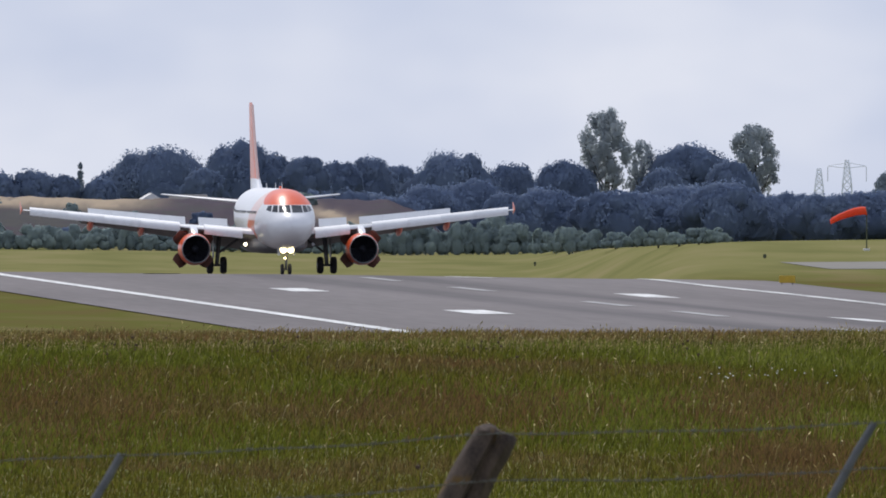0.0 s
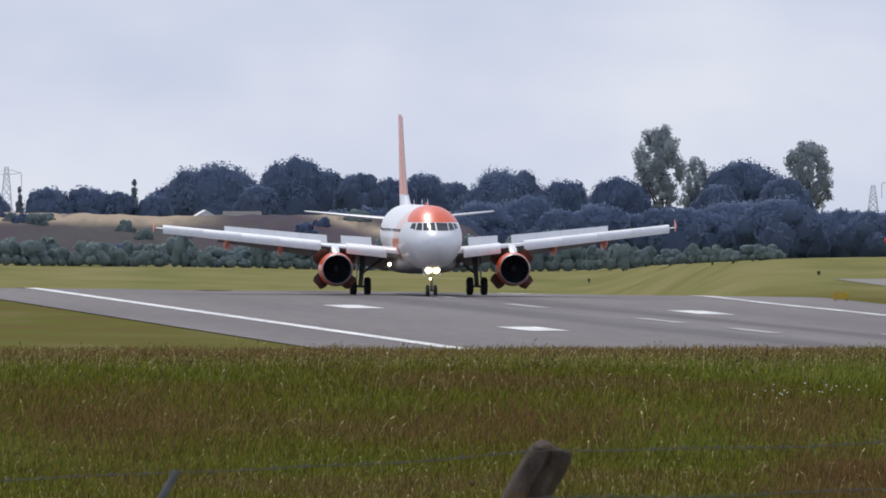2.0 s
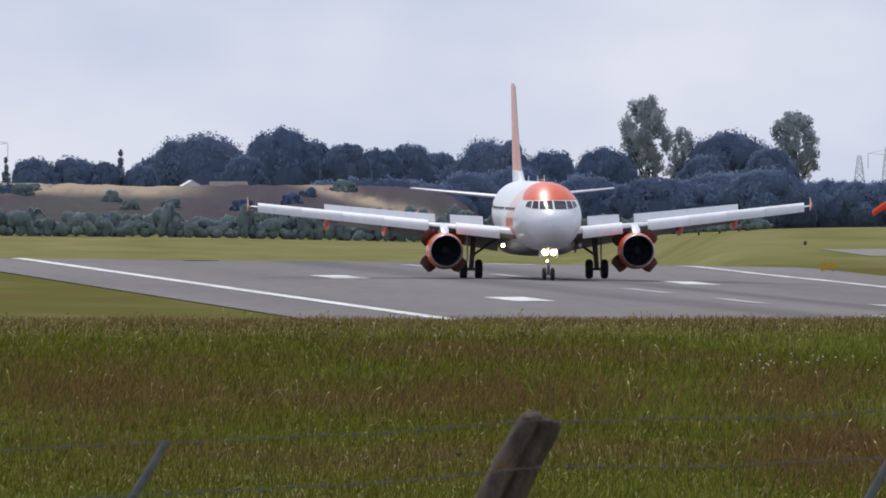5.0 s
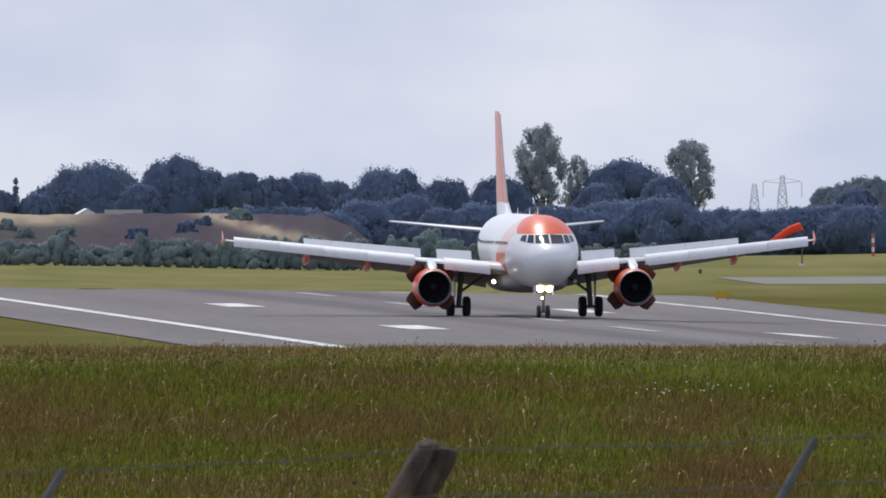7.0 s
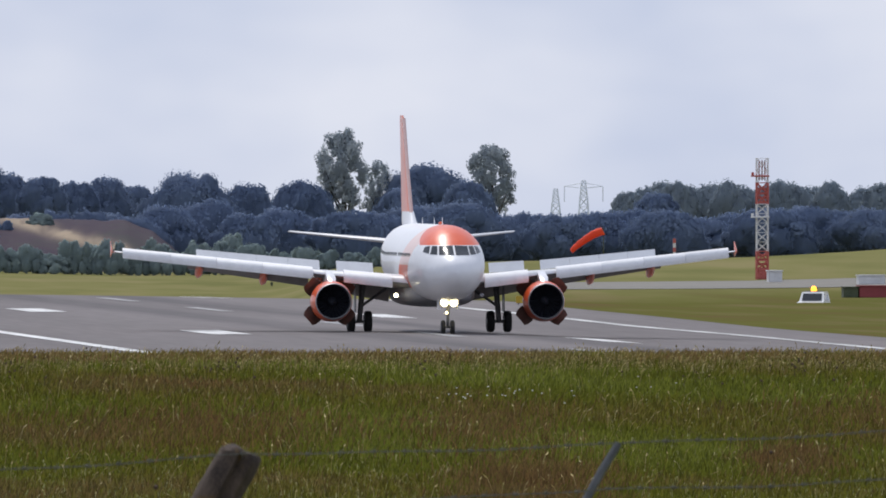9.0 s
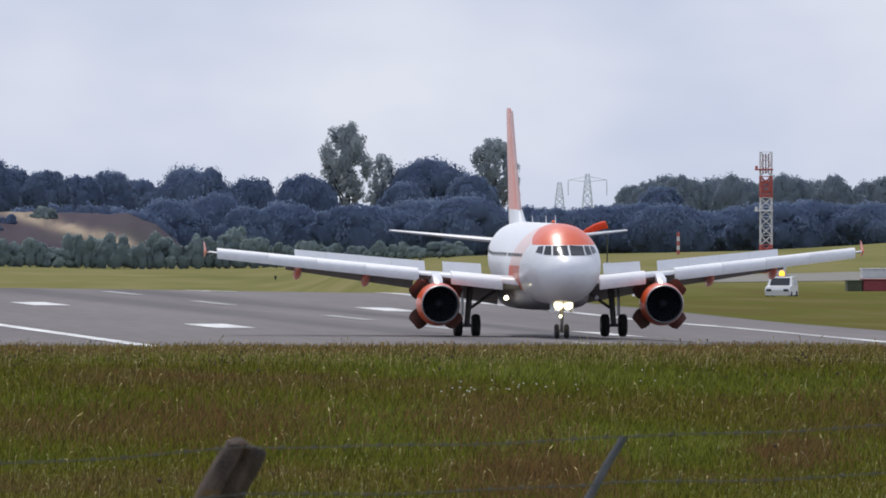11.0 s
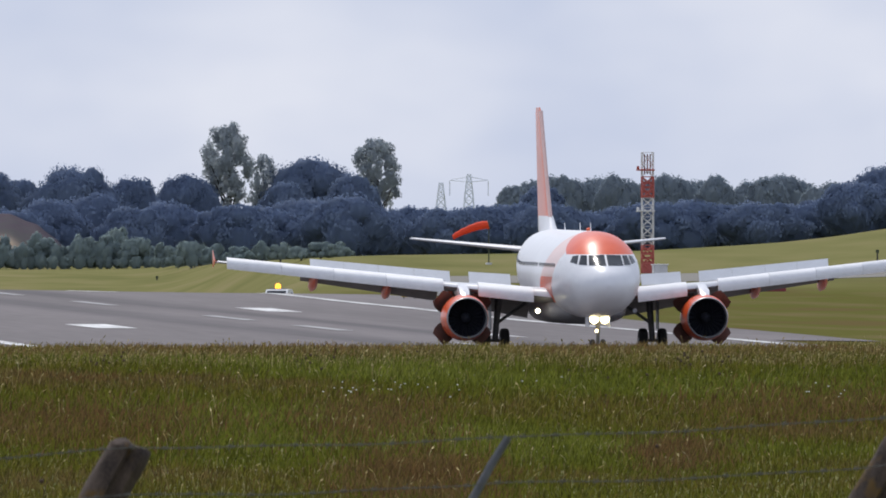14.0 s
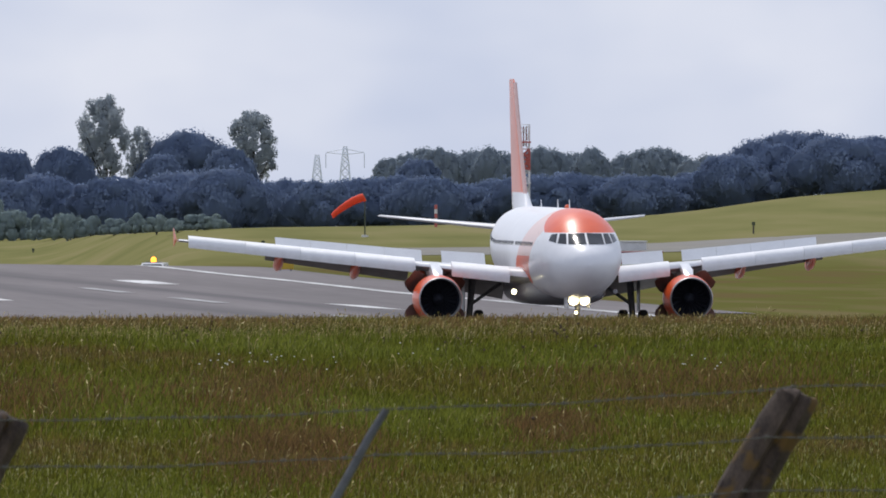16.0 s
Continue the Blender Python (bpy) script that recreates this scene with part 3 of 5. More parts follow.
                hi.append((Vector((s * x, ya + ch * math.cos(up), za + ch * math.sin(up))), Vector((s * x, ya + ch * math.cos(up) + 0.02, za + ch * math.sin(up) - 0.02))))
            loft(bm, [[lo[0][0], lo[0][1], lo[1][1], lo[1][0]], [hi[0][0], hi[0][1], hi[1][1], hi[1][0]]])
            part("spoiler", bm, M_wing, wing, "raised grey-white spoiler panel", soft=False)
        # flap track fairings
        for x in (6.0, 8.9, 12.3):
            y, z, c, t = wing_line(x)
            bm = bmesh.new()
            rings = []
            for k, (dy, r) in enumerate(((-0.2, 0.04), (0.4, 0.24), (1.2, 0.29), (2.0, 0.22), (2.7, 0.04))):
                rings.append([(s * x + 0.75 * r * math.sin(q), y + c * 0.55 + dy, z - 0.32 - 0.17 * dy + r * 1.25 * math.cos(q)) for q in [2 * math.pi * i / 12 for i in range(12)]])
            part("flap_track_fairing", loft(bm, rings), M_orange, wing, "orange flap track fairing")
        # wingtip fence
        y, z, c, t = wing_line(16.95)
        bm = bmesh.new()
        loft(bm, [[(s * 17.02 + p[2] * 1, p[1], zz) for p in aerofoil(0, yy, 0, cc, 0.05)] for zz, yy, cc in ((z - 0.28, y + 1.2, 0.35), (z, y + 0.1, 1.5), (z + 0.2, y + 0.5, 1.15), (z + 0.55, y + 1.35, 0.4))])
        part("wingtip_fence", bm, M_orange, wing, "orange wingtip fence")
        # landing light at the wing root
        bm = bmesh.new()
        spin(bm, [(-0.06, 0.1), (0.0, 0.12), (0.12, 0.1)], (s * 2.32, 10.35, 2.05), "y", 14)
        part("wing_root_light", bm, M_light2 if s < 0 else M_under, root, "lit landing light" if s < 0 else "unlit landing light")
        # engine
        ex, ey, ez = s * 5.75, 9.7, 1.72
        bm = bmesh.new()
        spin(bm, [(0.085, 0.985), (0.2, 1.01), (0.5, 1.05), (1.1, 1.1), (1.8, 1.11), (2.5, 1.05), (2.55, 0.95), (1.0, 0.91), (0.085, 0.985)], (ex, ey, ez), "y", 36, caps=False)
        cowl = part("engine_cowl", bm, M_orange, root, "orange engine cowl")
        bm = bmesh.new()
        spin(bm, [(0.3, 0.9), (0.12, 0.905), (0.03, 0.925), (0.0, 0.945), (0.02, 0.965), (0.08, 0.99), (0.1, 0.95), (0.3, 0.9)], (ex, ey, ez), "y", 36, caps=False)
        part("inlet_lip", bm, M_metal, cowl, "bare metal inlet lip")
        bm = bmesh.new()
        rings = [[(ex + r * math.cos(q), ey + a, ez + r * math.sin(q)) for q in [2 * math.pi * i / 32 for i in range(32)]] for a, r in ((0.3, 0.9), (0.7, 0.885), (1.15, 0.87), (1.2, 0.3))]
        part("inlet_duct", loft(bm, rings, caps=False), M_dark, cowl, "inlet duct, shade and haze in its colour")
        for k in range(24):
            bm = bmesh.new()
            q = 2 * math.pi * k / 24
            c0, s0, c1, s1 = math.cos(q), math.sin(q), math.cos(q + 0.16), math.sin(q + 0.16)
            loft(bm, [[(ex + 0.26 * c0, ey + 0.95, ez + 0.26 * s0), (ex + 0.26 * c1, ey + 1.1, ez + 0.26 * s1), (ex + 0.26 * c1, ey + 1.12, ez + 0.26 * s1)],
                      [(ex + 0.85 * c0, ey + 0.9, ez + 0.85 * s0), (ex + 0.85 * c1, ey + 1.12, ez + 0.85 * s1), (ex + 0.85 * c1, ey + 1.14, ez + 0.85 * s1)]])
            part("fan_blade", bm, M_fan, cowl)
        bm = bmesh.new()
        spin(bm, [(0.5, 0.02), (0.62, 0.12), (0.8, 0.2), (1.0, 0.27), (1.15, 0.28)], (ex, ey, ez), "y", 20)
        part("spinner", bm, M_fan, cowl)
        bm = bmesh.new()
        spin(bm, [(2.4, 0.72), (3.3, 0.66), (4.2, 0.48), (4.3, 0.30), (4.9, 0.1)], (ex, ey, ez), "y", 24)
        part("core_nozzle", bm, M_dark, cowl)
        # reverser doors, pivoted open at the four corners
        for q in (0.72, 2.42, 3.86, 5.56):
            bm = bmesh.new()
            rad, tan = Vector((math.cos(q), 0, math.sin(q))), Vector((-math.sin(q), 0, math.cos(q)))
            base = Vector((ex, ey + 2.75, ez))
            rings = []
            for d, w, yy in ((0.75, 0.42, 0.35), (1.05, 0.5, 0.1), (1.35, 0.47, -0.15), (1.55, 0.36, -0.3)):
                a = base + rad * d + Vector((0, yy, 0))
                rings.append([a - tan * w + Vector((0, 0.12, 0)), a - rad * 0 + tan * 0 + Vector((0, -0.03, 0)), a + tan * w + Vector((0, 0.12, 0)),
                              a + tan * w + Vector((0, 0.2, 0)), a + Vector((0, 0.07, 0)), a - tan * w + Vector((0, 0.2, 0))])
            part("reverser_door", loft(bm, rings), M_reverser, cowl, "open thrust reverser door")
        bm = bmesh.new()
        y, z, c, t = wing_line(5.75)
        loft(bm, [[(ex - w, yy, zz), (ex, yy - 0.25, zz), (ex + w, yy, zz), (ex + w * 0.8, yy + ll, zz), (ex - w * 0.8, yy + ll, zz)] for zz, yy, ll, w in ((ez + 0.95, ey + 1.0, 3.2, 0.2), (ez + 1.3, ey + 1.5, 3.4, 0.24), (z + 0.18, y + 0.15, 2.6, 0.2))])
        part("pylon", bm, M_white, cowl, "white engine pylon")
        # main gear
        gx_, gy_ = s * 3.795, 16.1
        bm = bmesh.new()
        tube(bm, (gx_, gy_, 0.55), (s * 3.6, gy_ - 0.05, 2.85), 0.14, 0.17, 12)
        gear = part("main_gear_leg", bm, M_gear, root, "steel main gear leg")
        bm = bmesh.new()
        tube(bm, (gx_, gy_, 1.35), (s * 2.3, gy_ - 0.1, 2.4), 0.075, 0.085, 8)
        part("side_brace", bm, M_gear, gear)
        bm = bmesh.new()
        tube(bm, (gx_ - 0.5, gy_, 0.585), (gx_ + 0.5, gy_, 0.585), 0.085, 0.085, 8)
        part("axle", bm, M_gear, gear)
        bm = bmesh.new()
        loft(bm, [[(gx_ + s * 0.22, gy_ - 0.55, zz), (gx_ + s * 0.26, gy_ - 0.55, zz), (gx_ + s * 0.26, gy_ + 0.5, zz), (gx_ + s * 0.22, gy_ + 0.5, zz)] for zz in (1.1, 2.7)])
        part("gear_door", bm, M_under, gear)
        for dx in (-0.46, 0.46):
            bm = bmesh.new()
            spin(bm, [(-0.2, 0.3), (-0.21, 0.48), (-0.15, 0.565), (-0.05, 0.585), (0.05, 0.585), (0.15, 0.565), (0.21, 0.48), (0.2, 0.3)], (gx_ + dx, gy_, 0.585), "x", 28)
            part("main_tyre", bm, M_tyre, gear, "black main wheel tyre")
            bm = bmesh.new()
            spin(bm, [(-0.215, 0.1), (-0.17, 0.29), (0.17, 0.29), (0.215, 0.1)], (gx_ + dx, gy_, 0.585), "x", 20)
            part("wheel_hub", bm, M_gear, gear)
    # nose gear
    bm = bmesh.new()
    tube(bm, (0, 5.15, 0.38), (0, 4.85, 2.0), 0.08, 0.1, 12)
    gear = part("nose_gear_leg", bm, M_gear, root, "nose gear leg")
    bm = bmesh.new()
    tube(bm, (0, 5.1, 0.9), (0, 6.2, 1.9), 0.05, 0.06, 8)
    part("drag_strut", bm, M_gear, gear)
    bm = bmesh.new()
    tube(bm, (-0.36, 5.15, 0.38), (0.36, 5.15, 0.38), 0.06, 0.06, 8)
    part("axle", bm, M_gear, gear)
    for s in (-1, 1):
        bm = bmesh.new()
        spin(bm, [(-0.1, 0.2), (-0.11, 0.31), (-0.06, 0.375), (0.06, 0.375), (0.11, 0.31), (0.1, 0.2)], (s * 0.25, 5.15, 0.38), "x", 24)
        part("nose_tyre", bm, M_tyre, gear, "black nose wheel tyre")
        bm = bmesh.new()
        spin(bm, [(-0.115, 0.06), (-0.09, 0.19), (0.09, 0.19), (0.115, 0.06)], (s * 0.25, 5.15, 0.38), "x", 16)
        part("wheel_hub", bm, M_gear, gear)
        bm = bmesh.new()
        loft(bm, [[(s * 0.5 - 0.02, 4.3, zz), (s * 0.5 + 0.02, 4.3, zz), (s * 0.5 + 0.02, 5.9, zz), (s * 0.5 - 0.02, 5.9, zz)] for zz in (1.35, 1.85)])
        part("gear_door", bm, M_white, gear)
        bm = bmesh.new()
        spin(bm, [(-0.05, 0.18), (0.0, 0.215), (0.12, 0.17), (0.2, 0.07)], (s * 0.25, 4.4, 1.7), "y", 20)
        part("landing_light", bm, M_light, gear, "lit landing light")
    bm = bmesh.new()
    spin(bm, [(-0.03, 0.06), (0.0, 0.075), (0.1, 0.05)], (-0.1, 4.72, 1.15), "y", 14)
    part("taxi_light", bm, M_light, gear, "lit taxi light")
    return root


plane = airliner()


# ---- trees and banks beyond the airfield ----
def edge_y(s):
    return 2420 - 640 * smooth(900, 1250, s)


def ground_at_pixel(s, v, lo=1250, hi=2450):
    """The distance at which the open ground first rises to the pixel row v on the bearing s."""
    y = lo
    while y < hi:
        if ground_z(across(s, y), y) >= height(v, y):
            return y
        y += 2
    return hi


def crown_mesh(name, lobes, fit, n, size, leaf, parent, core=0.8, airy=False):
    """Many small leaf clumps on the shells of lobes, fitted to fit = (half width, half depth, bottom, top)."""
    rng = np.random.default_rng((len(lobes) * 7919 + round(fit[0] * 1000) * 31 + round(fit[3] * 1000)) % 99991)
    L = np.array(lobes)
    w = L[:, 3] ** 2
    pick = rng.choice(len(L), n, p=w / w.sum())
    d = rng.normal(size=(n, 3))
    d /= np.linalg.norm(d, axis=1)[:, None]
    reach = rng.random(n)
    p = L[pick, :3] + d * (L[pick, 3] * (0.3 + 0.75 * reach if airy else 0.74 + 0.32 * reach ** 1.5))[:, None]
    lo, hi = np.percentile(p, 0.3, axis=0), np.percentile(p, 99.7, axis=0)
    sc = np.array([2 * fit[0], 2 * fit[1], fit[3] - fit[2]]) / (hi - lo)
    off = np.array([-fit[0], -fit[1], fit[2]]) - lo * sc
    p = p * sc + off
    mid = np.array([0, 0, fit[2] + 0.4 * (fit[3] - fit[2])])
    half = np.array([fit[0], fit[1], 0.6 * (fit[3] - fit[2])])

    def outward(points, way):
        """Leaves in a clump turn with the crown, so that it is lit as one soft mass."""
        o = (0.4 * way + 0.75 * (points - mid) / half) * (1, 1, 0.4) + (0, -0.1, 0)
        return o / np.linalg.norm(o, axis=1)[:, None]
    norm = outward(p, d)
    face = norm + 0.3 * rng.normal(size=(n, 3))
    a = np.cross(face, rng.normal(size=(n, 3)))
    a /= np.linalg.norm(a, axis=1)[:, None]
    b = np.cross(face, a)
    b /= np.linalg.norm(b, axis=1)[:, None]
    k = (size * (0.45 + 1.1 * rng.random(n)))[:, None]
    q = np.stack([p - a * k - b * k * 0.55, p + a * k - b * k * 0.55, p + b * k], 1).reshape(-1, 3)
    verts, norms, faces = [q], [np.repeat(norm, 3, axis=0)], np.arange(3 * n).reshape(n, 3).tolist()
    count = 3 * n
    if core:
        for lx, ly, lz, r in lobes:
            if r < 0.2:
                continue
            v = CORE_V * (r * core) * (1 + 0.07 * rng.standard_normal(len(CORE_V)))[:, None] + (lx, ly, lz)
            v = v * sc + off
            verts.append(v)
            norms.append(outward(v, CORE_V))
            faces += [[i + count for i in f] for f in CORE_F]
            count += len(v)
    ob = mesh_of(name, np.concatenate(verts).tolist(), faces, leaf, parent, soft=True)
    ob.data.normals_split_custom_set_from_vertices(np.concatenate(norms).tolist())
    return ob


def ball():
    bm = bmesh.new()
    bmesh.ops.create_icosphere(bm, subdivisions=2, radius=1)
    out = np.array([v.co[:] for v in bm.verts]), [[v.index for v in f.verts] for f in bm.faces]
    bm.free()
    return out


CORE_V, CORE_F = ball()


def tree(s, v_top, width, y, kind="oak", leaf=None, clumps=2600, seed=0, label="", skirt=0.1, base=None):
    r = random.Random(seed * 131 + int(s))
    x = across(s, y)
    base = ground_z(x, y) if base is None else base
    top, half = height(v_top, y), width * y / 38000 / 2
    tall = top - base
    root = empty("tree" if kind != "bush" else "bush", pose(x, y, base, 0, 0, 0))
    lobes = []
    if kind == "oak":
        lobes.append((0, 0, 0.48, 0.62))
        for k in range(13):
            q, e = 2.4 * k + r.uniform(-0.4, 0.4), -0.2 + 1.5 * (k + 0.5) / 13
            lobes.append((0.58 * math.cos(q) * math.cos(e), 0.58 * math.sin(q) * math.cos(e), 0.45 + 0.55 * math.sin(e), r.uniform(0.3, 0.44)))
        for k in range(16):
            q, e = 2.4 * k + r.uniform(-0.5, 0.5), 1.3 * (k + 0.5) / 16
            lobes.append((0.8 * math.cos(q) * math.cos(e), 0.8 * math.sin(q) * math.cos(e), 0.45 + 0.72 * math.sin(e), r.uniform(0.14, 0.24)))
    elif kind == "poplar":
        for k in range(120):
            z = 0.22 + 0.78 * (k + 0.5) / 95 if k < 95 else r.uniform(0.0, 0.26)
            rad = 0.85 * lerp_table([(0, 0.75), (0.28, 0.8), (0.5, 1.0), (0.72, 1.0), (0.9, 0.72), (1, 0.3)], z)
            q, d = 2.4 * k + r.uniform(-0.7, 0.7), r.uniform(0.05, 1.0) ** 0.55
            lobes.append((rad * math.cos(q) * d, rad * math.sin(q) * d, z * 2.3 + r.uniform(-0.06, 0.06), r.uniform(0.13, 0.23) if k < 95 else r.uniform(0.07, 0.13)))
    elif kind == "fir":
        for k in range(9):
            z = k / 8
            for j in range(5):
                q = r.uniform(0, 6.28)
                rad = 0.75 * (1 - z) * r.uniform(0.5, 1.0)
                lobes.append((rad * math.cos(q), rad * math.sin(q), z * 2.4, 0.12 + 0.2 * (1 - z)))
    else:
        for k in range(12):
            q, e = r.uniform(0, 6.28), r.uniform(0.0, 1.3)
            d = r.uniform(0.3, 0.85)
            lobes.append((d * math.cos(q) * math.cos(e), d * math.sin(q) * math.cos(e), 0.2 + d * math.sin(e) * 0.9, r.uniform(0.2, 0.42)))
        for k in range(8):
            lobes.append((0.8 * math.cos(0.785 * k), 0.8 * math.sin(0.785 * k), 0.06, r.uniform(0.2, 0.32)))
    z0 = max(tall * (skirt if kind != "poplar" else 0.4), tall - (2.0 if seed < 130 else 2.6) * half if kind == "oak" else 0)
    bm = bmesh.new()
    tr = max(0.06, 0.02 * tall)
    tube(bm, (0, 0, -0.3), (0.02 * tall, 0, tall * 0.45), tr * 1.5, tr * 0.8, 8)
    tube(bm, (0.02 * tall, 0, tall * 0.45), (0, 0, tall * 0.86), tr * 0.8, tr * 0.2, 7)
    for k in range(7):
        q = r.uniform(0, 6.28)
        za = tall * r.uniform(0.22, 0.6)
        tube(bm, (0.01 * tall, 0, za), (half * 0.7 * math.cos(q), half * 0.7 * math.sin(q), min(tall * 0.88, za + tall * r.uniform(0.12, 0.3))), tr * 0.45, tr * 0.12, 6)
    part("trunk", bm, M_bark, root)
    size = 0.15 * y / 2600
    clumps = int(clumps * (4.4 if kind == "poplar" else 4.6))
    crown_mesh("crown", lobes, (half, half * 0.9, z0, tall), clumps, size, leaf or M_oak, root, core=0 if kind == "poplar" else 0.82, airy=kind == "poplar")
    words = {"oak": "broadleaf tree with a rounded crown, haze in its leaf colour", "poplar": "tall airy poplar with gaps between limbs, paled by haze in its colour",
             "fir": "small pointed conifer in the hedge, haze in its leaf colour", "bush": "pale green willow bush at the field edge, haze in its colour"}
    return tagged(root, label or words[kind], "bush" if kind == "bush" else "tree", group="hedgerow bushes" if kind == "bush" else "far trees")


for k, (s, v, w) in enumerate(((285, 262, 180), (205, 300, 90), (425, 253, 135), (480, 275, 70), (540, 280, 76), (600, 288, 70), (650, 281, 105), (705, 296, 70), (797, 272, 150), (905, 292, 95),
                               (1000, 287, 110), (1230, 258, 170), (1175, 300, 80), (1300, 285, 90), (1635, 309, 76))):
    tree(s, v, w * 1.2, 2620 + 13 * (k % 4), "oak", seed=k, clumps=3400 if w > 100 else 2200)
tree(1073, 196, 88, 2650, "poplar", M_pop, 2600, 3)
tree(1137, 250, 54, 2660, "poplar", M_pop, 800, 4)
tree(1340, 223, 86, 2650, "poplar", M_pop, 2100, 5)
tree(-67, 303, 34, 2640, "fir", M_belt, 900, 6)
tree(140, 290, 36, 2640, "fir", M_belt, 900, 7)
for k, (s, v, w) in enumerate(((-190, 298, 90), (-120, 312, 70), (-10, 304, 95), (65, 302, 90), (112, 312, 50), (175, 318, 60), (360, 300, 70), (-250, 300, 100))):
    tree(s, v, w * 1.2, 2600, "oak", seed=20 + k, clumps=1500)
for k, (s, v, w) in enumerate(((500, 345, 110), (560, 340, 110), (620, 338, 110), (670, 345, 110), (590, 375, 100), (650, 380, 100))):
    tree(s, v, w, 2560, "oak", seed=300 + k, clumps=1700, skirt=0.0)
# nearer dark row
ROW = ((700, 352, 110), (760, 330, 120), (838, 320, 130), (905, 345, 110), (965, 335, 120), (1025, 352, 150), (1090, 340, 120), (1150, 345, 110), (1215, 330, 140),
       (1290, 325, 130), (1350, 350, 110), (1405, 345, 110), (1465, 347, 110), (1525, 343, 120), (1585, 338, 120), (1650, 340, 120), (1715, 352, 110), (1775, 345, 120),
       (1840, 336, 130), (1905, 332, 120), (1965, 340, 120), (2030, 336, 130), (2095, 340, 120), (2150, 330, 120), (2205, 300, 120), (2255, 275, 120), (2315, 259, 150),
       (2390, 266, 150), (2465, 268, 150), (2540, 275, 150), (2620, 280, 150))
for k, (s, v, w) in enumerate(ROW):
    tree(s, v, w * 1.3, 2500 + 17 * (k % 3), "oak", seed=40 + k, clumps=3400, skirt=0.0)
# belt behind, paled by haze in its leaf colour
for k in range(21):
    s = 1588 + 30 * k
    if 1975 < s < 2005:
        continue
    tree(s, 292 + 6 * math.sin(k * 1.9) + (14 if s > 2120 or k == 0 else 0), 78, 3250 + 30 * (k % 3), "oak", M_belt, 1500, 130 + k, "tall tree in a distant belt, haze in its leaf colour", skirt=0.0)
# bushes along the field edge
for k in range(50):
    s = -215 + 25 * k
    v = 403 + 8 * math.sin(k * 2.1) + 6 * math.sin(k * 0.7) - (6 if 640 < s < 960 else 0)
    tree(s, v + 7 * math.sin(k * 5.1), 64 + 18 * math.sin(k * 1.3), edge_y(s) - 22 - 20 * (k % 2), "bush", M_wil, 620, 170 + k, skirt=0.02)
for k, s in enumerate((1050, 1092, 1130, 1168, 1205, 1240, 1275)):
    tree(s, 408 + 5 * math.sin(k * 2.0), 50, edge_y(s) + 12, "bush", M_wil, 620, 230 + k, skirt=0.02)

# bank of heather and dry grass
BANK = [(-420, 344), (-140, 346), (100, 350), (180, 354), (300, 352), (480, 351), (690, 355), (735, 372), (770, 400), (800, 440)]
bs = [-420 + 7 * k for k in range(176)]
bt = [k / 22 for k in range(23)] + [1.3, 1.6]
bv, bf, dry = [], [], []
for t in bt:
    for s in bs:
        y = 2424 + 80 * t
        x = across(s, y)
        lo, hi = ground_z(across(s, 2424), 2424) - 0.3, height(lerp_table(BANK, s), 2504)
        lift = math.sin(min(t, 1) * math.pi / 2) if t <= 1 else 1 - 0.9 * (t - 1)
        rough = noise.noise((s * 0.03, t * 4, 1)) + 0.5 * noise.noise((s * 0.11, t * 11, 7))
        bv.append((x, y, lo + (hi - lo) * lift + 0.3 * rough * (1 if t < 0.9 else 0.6)))
        # straw along the left crest, and a worn strip that slopes down to the right
        crest = smooth(0.74, 0.9, lift) * (1 - smooth(170, 330, s))
        strip = math.exp(-((lift - (0.88 - (s - 520) * 0.0026)) / 0.11) ** 2) * smooth(380, 540, s) * (1 - smooth(650, 740, s))
        dry.append(min(1.0, max(0.0, max(crest, strip) * (1.0 + 0.7 * rough))))
for j in range(len(bt) - 1):
    for i in range(len(bs) - 1):
        a = j * len(bs) + i
        bf.append((a, a + 1, a + len(bs) + 1, a + len(bs)))
bank = mesh_of("bank", bv, bf, M_heath, soft=True)
bank.data.attributes.new("dry_grass", "FLOAT", "POINT").data.foreach_set("value", dry)
tagged(bank, "bank of brown heather and dry straw-coloured grass", "bank", kind="structure")

for k in range(18):
    s, t = random.uniform(-330, 620), random.uniform(0.1, 0.75)
    y = 2424 + 80 * t
    lo, hi = ground_z(across(s, 2424), 2424) - 0.3, height(lerp_table(BANK, s), 2504)
    z = lo + (hi - lo) * math.sin(t * math.pi / 2) - 0.25
    v = 193.7 + (H - z) * 38000 / y
    tree(s, v - random.uniform(14, 24), random.uniform(26, 48), y, "bush", M_wil if k % 3 else M_oak, 380, 400 + k, "low scrub bush on the heather bank", skirt=0.0, base=z)

# ---- house on the bank ----
M_wall = mat("pale_render", (0.75, 0.74, 0.72), (0.62, 0.61, 0.6), 1.0, rough=0.8)
M_brick = mat("brown_brick", (0.11, 0.075, 0.06), (0.16, 0.11, 0.09), 2.0, rough=0.9)
M_slate = mat("slate_roof", (0.07, 0.07, 0.075), (0.11, 0.105, 0.105), 1.5, rough=0.8)


